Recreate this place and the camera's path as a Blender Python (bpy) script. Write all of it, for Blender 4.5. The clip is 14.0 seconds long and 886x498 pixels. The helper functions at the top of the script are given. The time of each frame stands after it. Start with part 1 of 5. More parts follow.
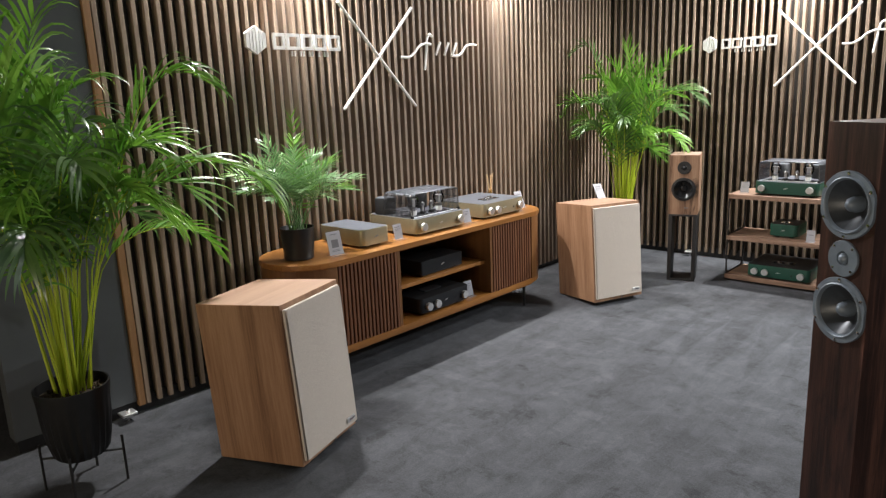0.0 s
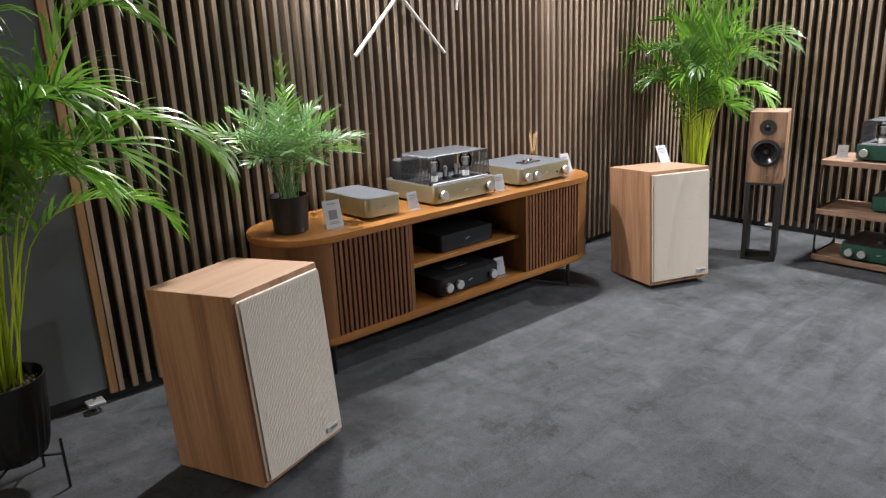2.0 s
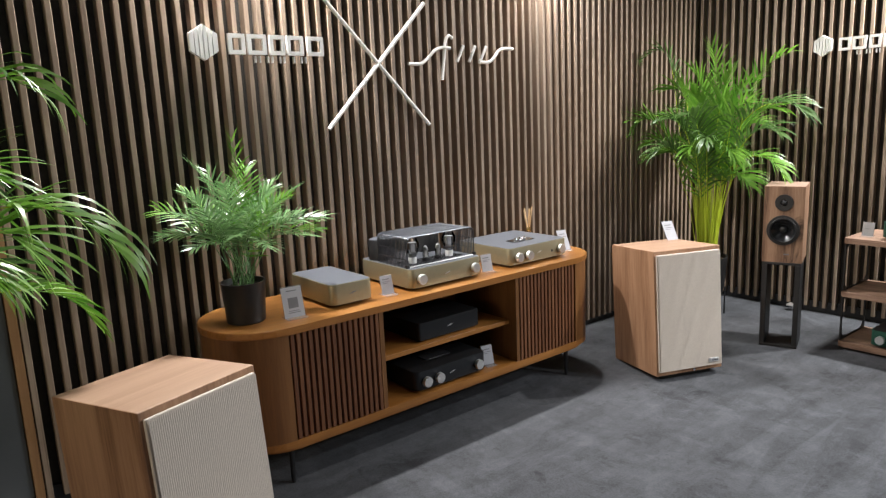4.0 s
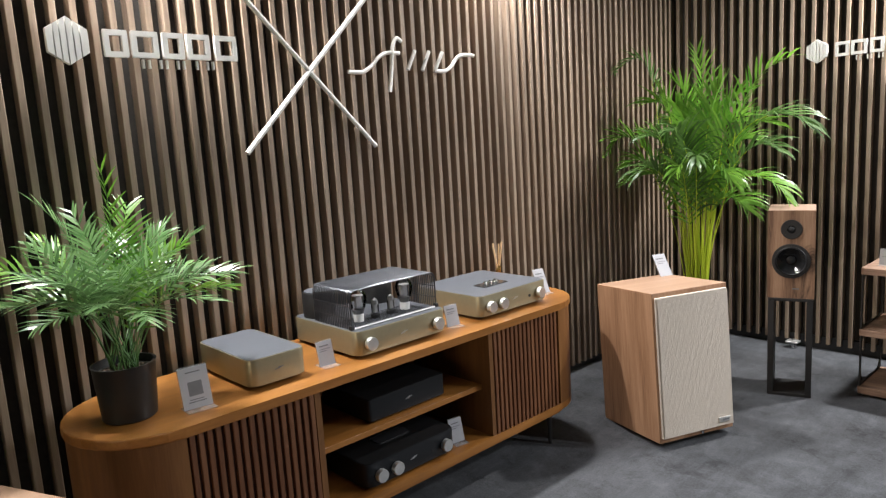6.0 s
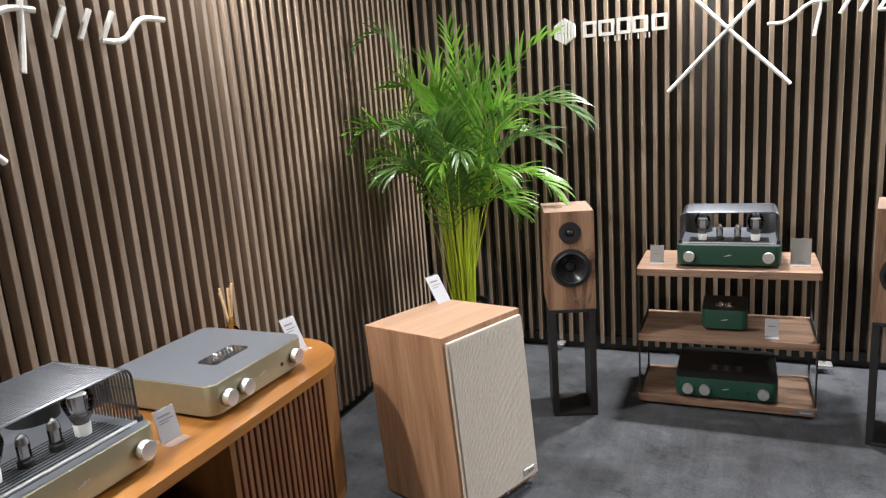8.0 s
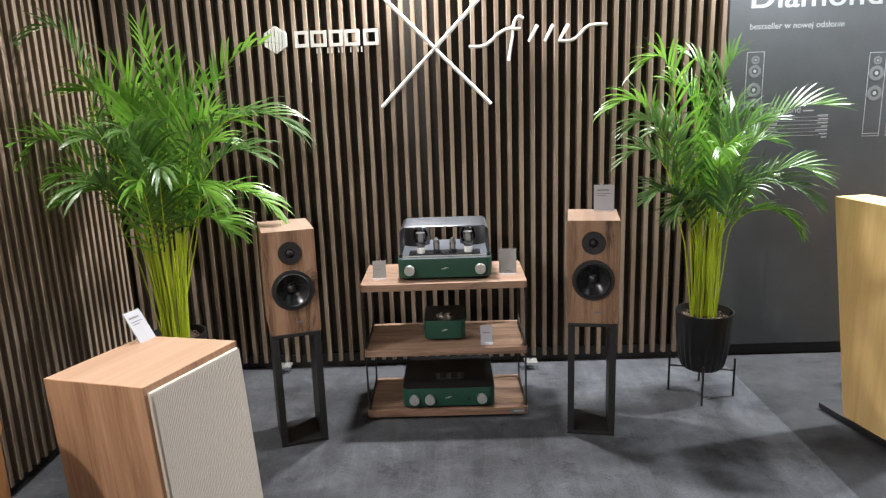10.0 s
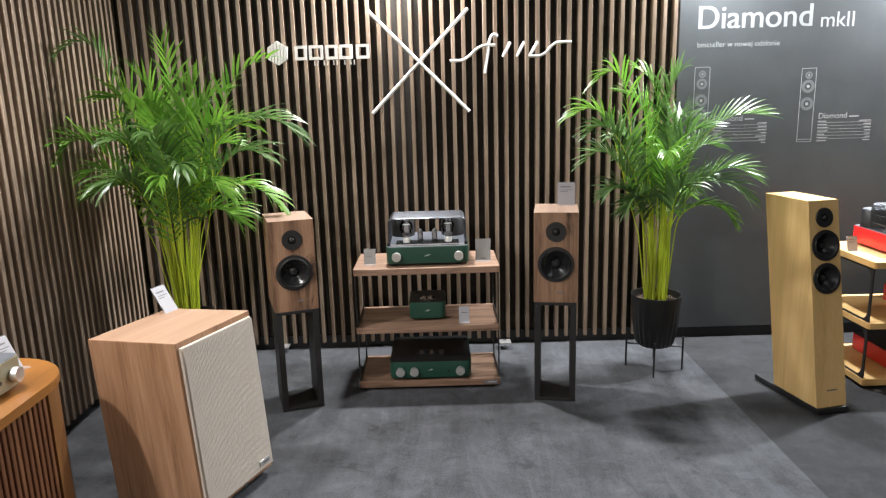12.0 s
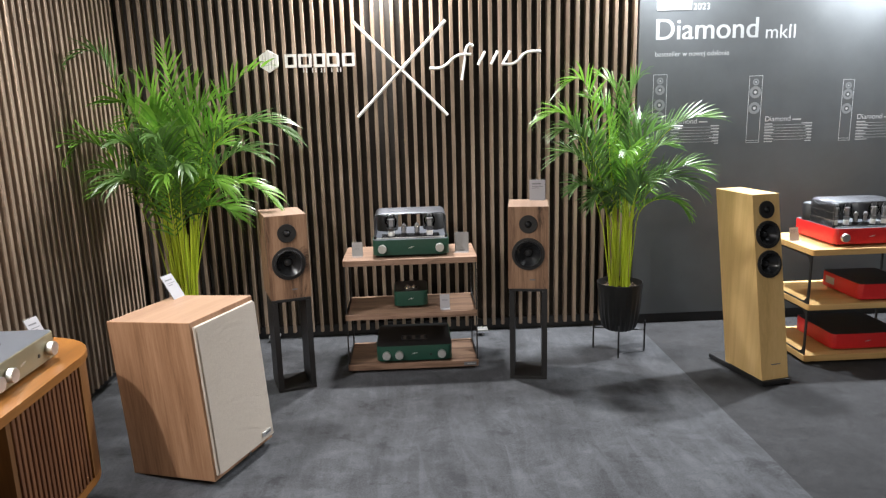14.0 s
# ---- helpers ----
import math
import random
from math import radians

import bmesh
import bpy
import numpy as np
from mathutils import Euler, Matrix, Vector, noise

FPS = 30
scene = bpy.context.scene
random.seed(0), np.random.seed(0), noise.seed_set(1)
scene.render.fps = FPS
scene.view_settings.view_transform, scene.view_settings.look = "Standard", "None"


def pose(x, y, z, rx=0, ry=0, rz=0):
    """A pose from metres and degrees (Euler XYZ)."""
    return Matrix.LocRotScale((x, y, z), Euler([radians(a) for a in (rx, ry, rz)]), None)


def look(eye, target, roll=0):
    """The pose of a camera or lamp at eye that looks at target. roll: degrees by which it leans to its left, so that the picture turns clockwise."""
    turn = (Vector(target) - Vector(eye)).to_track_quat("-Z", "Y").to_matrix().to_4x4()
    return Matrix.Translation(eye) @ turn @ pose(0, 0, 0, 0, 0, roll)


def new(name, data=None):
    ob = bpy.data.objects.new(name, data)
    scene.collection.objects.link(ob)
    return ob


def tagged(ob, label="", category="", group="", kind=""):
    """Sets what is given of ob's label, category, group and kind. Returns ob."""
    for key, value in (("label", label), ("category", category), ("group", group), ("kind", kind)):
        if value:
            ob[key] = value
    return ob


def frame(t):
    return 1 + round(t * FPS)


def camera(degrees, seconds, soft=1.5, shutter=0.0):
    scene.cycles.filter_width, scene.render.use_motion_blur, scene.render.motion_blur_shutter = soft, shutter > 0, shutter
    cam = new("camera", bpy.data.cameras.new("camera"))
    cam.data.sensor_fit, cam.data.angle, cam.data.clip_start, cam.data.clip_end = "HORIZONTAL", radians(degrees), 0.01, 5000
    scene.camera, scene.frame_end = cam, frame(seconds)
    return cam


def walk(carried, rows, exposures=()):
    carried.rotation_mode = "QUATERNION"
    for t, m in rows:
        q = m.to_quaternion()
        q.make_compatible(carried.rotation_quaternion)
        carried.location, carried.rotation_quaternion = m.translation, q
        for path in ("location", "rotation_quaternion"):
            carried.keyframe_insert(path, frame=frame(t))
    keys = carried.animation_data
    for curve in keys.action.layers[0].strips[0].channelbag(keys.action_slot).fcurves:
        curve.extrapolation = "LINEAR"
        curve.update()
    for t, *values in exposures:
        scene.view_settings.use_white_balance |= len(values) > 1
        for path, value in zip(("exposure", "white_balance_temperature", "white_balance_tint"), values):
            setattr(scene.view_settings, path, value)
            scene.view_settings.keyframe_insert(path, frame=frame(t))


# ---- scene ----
cam = camera(65.4, 14.0, soft=1.3)
PATH = [
    (0, (0.069, 0.156, 1.313), (-1.261, 1.586, 0.882), -2.3),
    (0.5, (-0.014, 0.286, 1.285), (-1.383, 1.673, 0.838), -2.1),
    (1, (-0.162, 0.408, 1.268), (-1.527, 1.787, 0.782), -2.6),
    (1.5, (-0.186, 0.538, 1.251), (-1.578, 1.874, 0.722), -2.9),
    (2, (-0.124, 0.705, 1.268), (-1.584, 1.956, 0.72), -2.5),
    (2.5, (-0.083, 0.83, 1.256), (-1.59, 2.047, 0.757), -2.3),
    (3, (-0.111, 0.885, 1.265), (-1.643, 2.099, 0.843), -2.7),
    (5.5, (-0.556, 1.343, 1.319), (-2.068, 2.611, 0.991), -2.9),
    (6, (-0.703, 1.437, 1.273), (-2.152, 2.779, 0.961), -3.5),
    (6.5, (-0.826, 1.631, 1.304), (-2.206, 3.036, 0.955), -3.6),
    (7, (-0.968, 1.775, 1.33), (-2.225, 3.282, 0.943), -3.8),
    (7.5, (-1.138, 1.889, 1.34), (-2.174, 3.552, 0.937), -4.4),
    (8, (-1.258, 2.007, 1.333), (-2.049, 3.794, 0.912), -4.3),
    (8.5, (-1.261, 2.163, 1.351), (-1.794, 4.041, 0.915), -4.4),
    (9, (-1.26, 2.232, 1.352), (-1.527, 4.163, 0.906), -3.7),
    (11.5, (-1.269, 1.844, 1.361), (-1.236, 3.796, 0.924), -1.5),
    (12, (-1.24, 1.747, 1.36), (-1.234, 3.701, 0.934), -1.6),
    (12.5, (-1.291, 1.662, 1.357), (-1.264, 3.615, 0.928), -1.8),
    (13, (-1.346, 1.556, 1.358), (-1.274, 3.507, 0.924), -1.9),
    (13.5, (-1.324, 1.494, 1.366), (-1.231, 3.444, 0.934), -1.7),
    (14, (-1.283, 1.457, 1.363), (-1.202, 3.411, 0.947), -1.6),
]
walk(cam, [(t, look(eye, target, roll)) for t, eye, target, roll in PATH], [(0.0, 0.16), (3.0, 0.1), (5.5, -0.05), (9.0, -0.04), (14.0, -0.05)])

# ---- light: arm spots over the partitions, hall ceiling panels ----
world = bpy.data.worlds.new("hall_air")
scene.world = world
world.use_nodes = True
world.node_tree.nodes["Background"].inputs[0].default_value = (0.8, 0.85, 0.95, 1)
world.node_tree.nodes["Background"].inputs[1].default_value = 0.005
SPOT_POWER, HALL_POWER, FILL_GAIN = 70.0, 6.2, 7.5
SPOTS_W = (3.82, 2.22)
SPOTS_N = (-1.42, 0.2, 1.35)
TOP = 2.12


def area_lamp(name, m, w, h, power, color, spread=180):
    d = bpy.data.lights.new(name, "AREA")
    d.shape, d.size, d.size_y, d.energy, d.color, d.spread = "RECTANGLE", w, h, power, color, radians(spread)
    ob = new(name, d)
    ob.matrix_world = m
    return ob


# ---- materials ----
def shader(name, rough=0.5, metal=0.0, color=(0.5, 0.5, 0.5)):
    m = bpy.data.materials.new(name)
    m.use_nodes = True
    b = m.node_tree.nodes["Principled BSDF"]
    b.inputs["Base Color"].default_value = (*color, 1)
    b.inputs["Roughness"].default_value = rough
    b.inputs["Metallic"].default_value = metal
    return m, m.node_tree, b


def node(t, kind, **kw):
    n = t.nodes.new(kind)
    for k, v in kw.items():
        n.inputs[k].default_value = v
    return n


def coords(t, scale=(1, 1, 1), rot=(0, 0, 0)):
    c = t.nodes.new("ShaderNodeTexCoord")
    mp = t.nodes.new("ShaderNodeMapping")
    mp.inputs["Scale"].default_value = scale
    mp.inputs["Rotation"].default_value = rot
    t.links.new(c.outputs["Object"], mp.inputs["Vector"])
    return mp.outputs["Vector"]


def ramp(t, fac, stops):
    r = t.nodes.new("ShaderNodeValToRGB")
    while len(r.color_ramp.elements) < len(stops):
        r.color_ramp.elements.new(0.5)
    for e, (p, c) in zip(r.color_ramp.elements, stops):
        e.position, e.color = p, (*c, 1)
    t.links.new(fac, r.inputs[0])
    return r.outputs[0]


def bump(t, b, height, strength, distance):
    n = t.nodes.new("ShaderNodeBump")
    n.inputs["Strength"].default_value, n.inputs["Distance"].default_value = strength, distance
    t.links.new(height, n.inputs["Height"])
    t.links.new(n.outputs[0], b.inputs["Normal"])


def plain(name, color, rough=0.5, metal=0.0, vary=0.12, scale=30.0, relief=0.05):
    """Paint, plastic or metal with faint mottling and fine relief."""
    m, t, b = shader(name, rough, metal, color)
    v = coords(t)
    n = node(t, "ShaderNodeTexNoise", Scale=scale, Detail=5.0, Roughness=0.6)
    t.links.new(v, n.inputs["Vector"])
    lo, hi = [tuple(min(1, c * k) for c in color) for k in (1 - vary, 1 + vary)]
    t.links.new(ramp(t, n.outputs[0], [(0.3, lo), (0.7, hi)]), b.inputs["Base Color"])
    mr = node(t, "ShaderNodeMapRange")
    mr.inputs[3].default_value, mr.inputs[4].default_value = max(0.02, rough - 0.07), min(1, rough + 0.07)
    t.links.new(n.outputs[0], mr.inputs[0])
    t.links.new(mr.outputs[0], b.inputs["Roughness"])
    if relief:
        n2 = node(t, "ShaderNodeTexNoise", Scale=scale * 12, Detail=3.0)
        t.links.new(v, n2.inputs["Vector"])
        bump(t, b, n2.outputs[0], relief, 0.002)
    return m


def wood(name, dark, mid, light, axis="z", rough=0.5, size=1.0, knots=0.0, streak=1.0):
    """Veneer: long streaks along one axis, broad bands and fine pores; each piece is shifted."""
    m, t, b = shader(name, rough)
    k = {"x": (0.06, 1, 1), "y": (1, 0.06, 1), "z": (1, 1, 0.06)}[axis]
    c = t.nodes.new("ShaderNodeTexCoord")
    info = t.nodes.new("ShaderNodeObjectInfo")
    sh = t.nodes.new("ShaderNodeVectorMath")
    sh.operation = "MULTIPLY_ADD"
    comb = t.nodes.new("ShaderNodeCombineXYZ")
    for i in range(3):
        t.links.new(info.outputs["Random"], comb.inputs[i])
    t.links.new(comb.outputs[0], sh.inputs[0])
    sh.inputs[1].default_value = (7.3, 5.1, 9.7)
    t.links.new(c.outputs["Object"], sh.inputs[2])
    mp = t.nodes.new("ShaderNodeMapping")
    mp.inputs["Scale"].default_value = [s * size for s in k]
    t.links.new(sh.outputs[0], mp.inputs["Vector"])
    v = mp.outputs[0]
    broad = node(t, "ShaderNodeTexNoise", Scale=11.0, Detail=4.0, Roughness=0.55, Distortion=0.6)
    fine = node(t, "ShaderNodeTexNoise", Scale=90.0, Detail=6.0, Roughness=0.7, Distortion=0.3)
    pore = node(t, "ShaderNodeTexNoise", Scale=420.0, Detail=2.0, Roughness=0.5)
    for n in (broad, fine, pore):
        t.links.new(v, n.inputs["Vector"])
    mix = t.nodes.new("ShaderNodeMix")
    mix.inputs[0].default_value = 0.42
    t.links.new(broad.outputs[0], mix.inputs[2])
    t.links.new(fine.outputs[0], mix.inputs[3])
    w = 0.16 / streak
    col = ramp(t, mix.outputs[0], [(0.5 - w, dark), (0.5, mid), (0.5 + w, light)])
    if knots:
        kn = node(t, "ShaderNodeTexNoise", Scale=7.0, Detail=6.0, Roughness=0.7, Distortion=1.2)
        mk = t.nodes.new("ShaderNodeMapping")
        mk.inputs["Scale"].default_value = [1 if s == 1 else 0.35 for s in k]
        t.links.new(sh.outputs[0], mk.inputs["Vector"])
        t.links.new(mk.outputs[0], kn.inputs["Vector"])
        kr = ramp(t, kn.outputs[0], [(0.57, (0, 0, 0)), (0.66, (1, 1, 1))])
        mx = t.nodes.new("ShaderNodeMix")
        mx.data_type = "RGBA"
        mx.inputs[7].default_value = (*[d * 0.45 for d in dark], 1)
        sc = t.nodes.new("ShaderNodeMath")
        sc.operation = "MULTIPLY"
        sc.inputs[1].default_value = knots
        t.links.new(kr, sc.inputs[0])
        t.links.new(sc.outputs[0], mx.inputs[0])
        t.links.new(col, mx.inputs[6])
        col = mx.outputs[2]
    t.links.new(col, b.inputs["Base Color"])
    mr = node(t, "ShaderNodeMapRange")
    mr.inputs[3].default_value, mr.inputs[4].default_value = rough - 0.08, rough + 0.12
    t.links.new(fine.outputs[0], mr.inputs[0])
    t.links.new(mr.outputs[0], b.inputs["Roughness"])
    bump(t, b, pore.outputs[0], 0.12, 0.002)
    return m


def leafy(name, dark, light, rough=0.27):
    m, t, b = shader(name, rough)
    g = t.nodes.new("ShaderNodeNewGeometry")
    n = node(t, "ShaderNodeTexNoise", Scale=14.0, Detail=3.0)
    t.links.new(coords(t), n.inputs["Vector"])
    mix = t.nodes.new("ShaderNodeMix")
    mix.inputs[0].default_value = 0.5
    t.links.new(g.outputs["Random Per Island"], mix.inputs[2])
    t.links.new(n.outputs[0], mix.inputs[3])
    col = ramp(t, mix.outputs[0], [(0.2, dark), (0.8, light)])
    t.links.new(col, b.inputs["Base Color"])
    b.inputs["Specular IOR Level"].default_value = 0.85
    tr = t.nodes.new("ShaderNodeBsdfTranslucent")
    t.links.new(col, tr.inputs[0])
    mx = t.nodes.new("ShaderNodeMixShader")
    mx.inputs[0].default_value = 0.3
    t.links.new(b.outputs[0], mx.inputs[1])
    t.links.new(tr.outputs[0], mx.inputs[2])
    t.links.new(mx.outputs[0], t.nodes["Material Output"].inputs[0])
    return m


def clear(name, color=(1, 1, 1), rough=0.02, ior=1.45):
    m, t, b = shader(name, rough, 0, color)
    b.inputs["Transmission Weight"].default_value = 1
    b.inputs["IOR"].default_value = ior
    return m


def carpet(name, dark, mid, light, marks, wedges=0.0):
    """Cut-pile carpet: cloudy shading, brushed tracks, fibre grain."""
    m, t, b = shader(name, 0.95)
    v = coords(t)
    cloud = node(t, "ShaderNodeTexNoise", Scale=6.5, Detail=10.0, Roughness=0.74, Distortion=0.4)
    blot = node(t, "ShaderNodeTexNoise", Scale=17.0, Detail=9.0, Roughness=0.74, Distortion=0.7)
    brush = node(t, "ShaderNodeTexNoise", Scale=3.6, Detail=5.0, Roughness=0.55, Distortion=1.1)
    tracks = node(t, "ShaderNodeTexNoise", Scale=1.0, Detail=2.0, Roughness=0.4, Distortion=0.5)
    fibre = node(t, "ShaderNodeTexNoise", Scale=900.0, Detail=2.0)
    tuft = node(t, "ShaderNodeTexNoise", Scale=130.0, Detail=5.0, Roughness=0.75)
    for n in (cloud, blot, fibre, tuft, brush):
        t.links.new(v, n.inputs["Vector"])
    t.links.new(coords(t, (11.0, 1.5, 1), (0, 0, radians(-4))), tracks.inputs["Vector"])

    def mixed(a, c, f):
        n = t.nodes.new("ShaderNodeMix")
        n.inputs[0].default_value = f
        t.links.new(a, n.inputs[2])
        t.links.new(c, n.inputs[3])
        return n.outputs[0]

    grey = lambda k: (k, k, k)
    e1 = ramp(t, tracks.outputs[0], [(0.4, grey(0.36)), (0.412, grey(0.47)), (0.47, grey(0.5)), (0.478, grey(0.44)), (0.55, grey(0.52)), (0.558, grey(0.63)), (0.62, grey(0.5))])
    e2 = ramp(t, brush.outputs[0], [(0.42, grey(0.3)), (0.455, grey(0.5)), (0.53, grey(0.5)), (0.56, grey(0.68))])
    f = mixed(mixed(cloud.outputs[0], blot.outputs[0], 0.45), mixed(e1, e2, 0.42), marks)
    worn = node(t, "ShaderNodeTexNoise", Scale=4.6, Detail=9.0, Roughness=0.7, Distortion=0.35)
    t.links.new(coords(t, (1.0, 1.35, 1), (0, 0, radians(24))), worn.inputs["Vector"])
    patch = ramp(t, worn.outputs[0], [(0.3, grey(0.24)), (0.37, grey(0.36)), (0.425, grey(0.5)), (0.56, grey(0.52)), (0.6, grey(0.6)), (0.68, grey(0.64))])
    f = mixed(f, patch, 0.4)
    f = mixed(f, tuft.outputs[0], 0.22)
    if wedges:
        # long wedge-shaped strokes that the brush left in the pile, pointing away from the rack
        def calc(op, a, c, e=0.0):
            n = t.nodes.new("ShaderNodeMath")
            n.operation = op
            for i, q in enumerate((a, c, e)):
                if isinstance(q, (int, float)):
                    n.inputs[i].default_value = q
                else:
                    t.links.new(q, n.inputs[i])
            return n.outputs[0]

        sep = t.nodes.new("ShaderNodeSeparateXYZ")
        t.links.new(v, sep.inputs[0])
        x = calc("ADD", calc("MULTIPLY_ADD", tracks.outputs[0], 0.1, sep.outputs[0]), calc("MULTIPLY", sep.outputs[1], 0.12))
        saw = calc("DIVIDE", calc("PINGPONG", x, 0.085), 0.085)
        far = calc("DIVIDE", calc("SUBTRACT", calc("MULTIPLY_ADD", cloud.outputs[0], 0.5, sep.outputs[1]), 3.4), 0.9)
        edge = calc("MULTIPLY", calc("SUBTRACT", far, saw), 14.0)
        edge = calc("MINIMUM", calc("MAXIMUM", edge, -1.0), 1.0)
        fade = calc("MINIMUM", calc("MAXIMUM", calc("ADD", sep.outputs[0], 1.75), 0.0), 0.5)
        f = calc("MULTIPLY_ADD", calc("MULTIPLY", edge, fade), wedges * 2, f)
    t.links.new(ramp(t, f, [(0.425, dark), (0.5, mid), (0.575, light)]), b.inputs["Base Color"])
    bump(t, b, mixed(fibre.outputs[0], tuft.outputs[0], 0.5), 0.5, 0.004)
    return m


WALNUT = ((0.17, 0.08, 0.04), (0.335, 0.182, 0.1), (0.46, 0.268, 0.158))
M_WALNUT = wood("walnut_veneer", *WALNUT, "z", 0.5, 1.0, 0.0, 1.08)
# top veneer made paler than the sides; overhead light is painted into it
M_WALNUT_LIT_TOP = wood("walnut_veneer_flat", (0.3, 0.178, 0.115), (0.38, 0.238, 0.158), (0.46, 0.3, 0.205), "x", 0.48, 1.0)
M_KNOTTY = wood("knotty_oak_veneer", (0.11, 0.056, 0.031), (0.26, 0.148, 0.088), (0.37, 0.225, 0.14), "z", 0.5, 1.9, 1.0, 1.2)
M_KNOTTY_TOP = wood("knotty_oak_flat", (0.19, 0.12, 0.085), (0.28, 0.185, 0.135), (0.36, 0.245, 0.18), "y", 0.5, 1.6, 0.3)
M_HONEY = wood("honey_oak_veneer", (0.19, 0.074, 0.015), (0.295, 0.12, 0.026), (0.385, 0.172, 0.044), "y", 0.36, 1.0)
# same oak with upright grain, darkened: shade below the top is in its colour
M_HONEY_SHADED = wood("honey_oak_upright", (0.105, 0.042, 0.0125), (0.165, 0.07, 0.021), (0.225, 0.102, 0.034), "z", 0.4, 1.0)
M_TAMBOUR = wood("tambour_oak", (0.085, 0.03, 0.0115), (0.14, 0.053, 0.021), (0.2, 0.086, 0.037), "z", 0.45, 1.5)
M_SLAT = wood("slat_oak", (0.193, 0.135, 0.0925), (0.302, 0.223, 0.163), (0.406, 0.312, 0.235), "z", 0.46, 1.4)
M_ENDBOARD = wood("slat_end_board", (0.2, 0.1, 0.04), (0.3, 0.16, 0.07), (0.38, 0.21, 0.1), "z", 0.5)
M_BLOND = wood("blond_oak_veneer", (0.58, 0.37, 0.14), (0.7, 0.465, 0.19), (0.78, 0.54, 0.245), "z", 0.45, 0.9)
M_BLOND_FLAT = wood("blond_oak_flat", (0.5, 0.31, 0.12), (0.63, 0.41, 0.17), (0.72, 0.49, 0.225), "x", 0.45, 0.9)
M_WENGE = wood("wenge_veneer", (0.016, 0.0075, 0.0055), (0.056, 0.024, 0.017), (0.175, 0.08, 0.056), "z", 0.38, 0.8, 0.55, 1.5)
M_SHELF = wood("rack_walnut", (0.1, 0.056, 0.035), (0.25, 0.152, 0.102), (0.36, 0.235, 0.165), "x", 0.5, 1.7, 0.45, 1.15)
M_BACKING = plain("black_felt_backing", (0.028, 0.0235, 0.0195), 0.9, 0, 0.3, 40)
M_BLACK = plain("black_powder_coat", (0.014, 0.014, 0.015), 0.48, 0, 0.25, 60, 0.15)
M_RUBBER = plain("black_rubber", (0.01, 0.01, 0.011), 0.55, 0, 0.2, 60)
M_CONE = plain("black_cone", (0.018, 0.019, 0.021), 0.22, 0.1, 0.2, 40)
M_GREYRING = plain("grey_driver_metal", (0.2, 0.245, 0.3), 0.45, 0.3, 0.12, 40)
M_GREYCONE = plain("grey_cone", (0.06, 0.07, 0.085), 0.36, 0.3, 0.2, 30)
M_ALU = plain("brushed_aluminium", (0.72, 0.72, 0.71), 0.34, 0.85, 0.06, 60)
M_CHROME = plain("polished_steel", (0.75, 0.75, 0.75), 0.14, 1.0, 0.04, 40, 0)
M_CHAMPAGNE = plain("champagne_paint", (0.31, 0.28, 0.185), 0.36, 0.45, 0.05, 60, 0.08)
M_GREEN = plain("dark_green_paint", (0.012, 0.06, 0.04), 0.4, 0.1, 0.08, 60, 0.08)
M_RED = plain("red_paint", (0.62, 0.022, 0.024), 0.35, 0.0, 0.05, 60, 0.08)
M_BLACKBOX = plain("black_anodised", (0.011, 0.0125, 0.015), 0.4, 0.3, 0.15, 60, 0.08)
M_TOPGREY = plain("grey_top_plate", (0.18, 0.195, 0.225), 0.42, 0.55, 0.08, 50, 0.1)
M_TOPBLACK = plain("black_top_plate", (0.012, 0.012, 0.013), 0.45, 0.2, 0.2, 50, 0.1)
M_CAGE = plain("black_wire", (0.12, 0.126, 0.14), 0.3, 0.85, 0.1, 60, 0)
M_CERAMIC = plain("white_ceramic", (0.82, 0.82, 0.8), 0.35, 0, 0.04)
M_PLATE = plain("valve_plate_grey", (0.36, 0.36, 0.37), 0.35, 0.1, 0.1)
M_GETTER = plain("silvery_getter", (0.55, 0.55, 0.56), 0.2, 0.35, 0.1)
M_WHITE = plain("white_acrylic_letters", (0.84, 0.83, 0.8), 0.4, 0, 0.03, 20)
M_PAPER = plain("white_card", (0.38, 0.38, 0.41), 0.7, 0, 0.03)
M_PAPER_DIM = plain("frosted_card", (0.26, 0.26, 0.26), 0.5, 0, 0.05)
M_INK = plain("grey_ink", (0.16, 0.16, 0.17), 0.8, 0, 0.1)
M_PALEINK = plain("pale_print", (0.4, 0.42, 0.43), 0.75, 0, 0.05)
M_DIMINK = plain("dim_print", (0.48, 0.5, 0.515), 0.75, 0, 0.05)
M_RINGINK = plain("ring_print", (0.2, 0.215, 0.225), 0.7, 0, 0.05)
M_POSTER = plain("slate_grey_print", (0.09, 0.098, 0.105), 0.45, 0, 0.08, 6, 0.12)
M_FABRIC = plain("beige_grille_cloth", (0.64, 0.565, 0.49), 0.9, 0, 0.1, 300, 0.4)
M_POT = plain("black_pot_plastic", (0.012, 0.012, 0.012), 0.4, 0, 0.2, 50)
M_SOIL = plain("potting_bark", (0.07, 0.045, 0.028), 0.95, 0, 0.7, 60, 1.0)
M_REED = plain("reed_sticks", (0.72, 0.5, 0.28), 0.7, 0, 0.15)
M_GOLD = plain("brass_cap", (0.6, 0.4, 0.16), 0.25, 0.9, 0.05)
M_GLASS, _t, _b = shader("thin_glass", 0.03, 0, (0.9, 0.93, 0.95))
_b.inputs["Specular IOR Level"].default_value = 1.0
_x, _y = _t.nodes.new("ShaderNodeBsdfTransparent"), _t.nodes.new("ShaderNodeMixShader")
_f = _t.nodes.new("ShaderNodeFresnel")
_f.inputs[0].default_value = 1.5
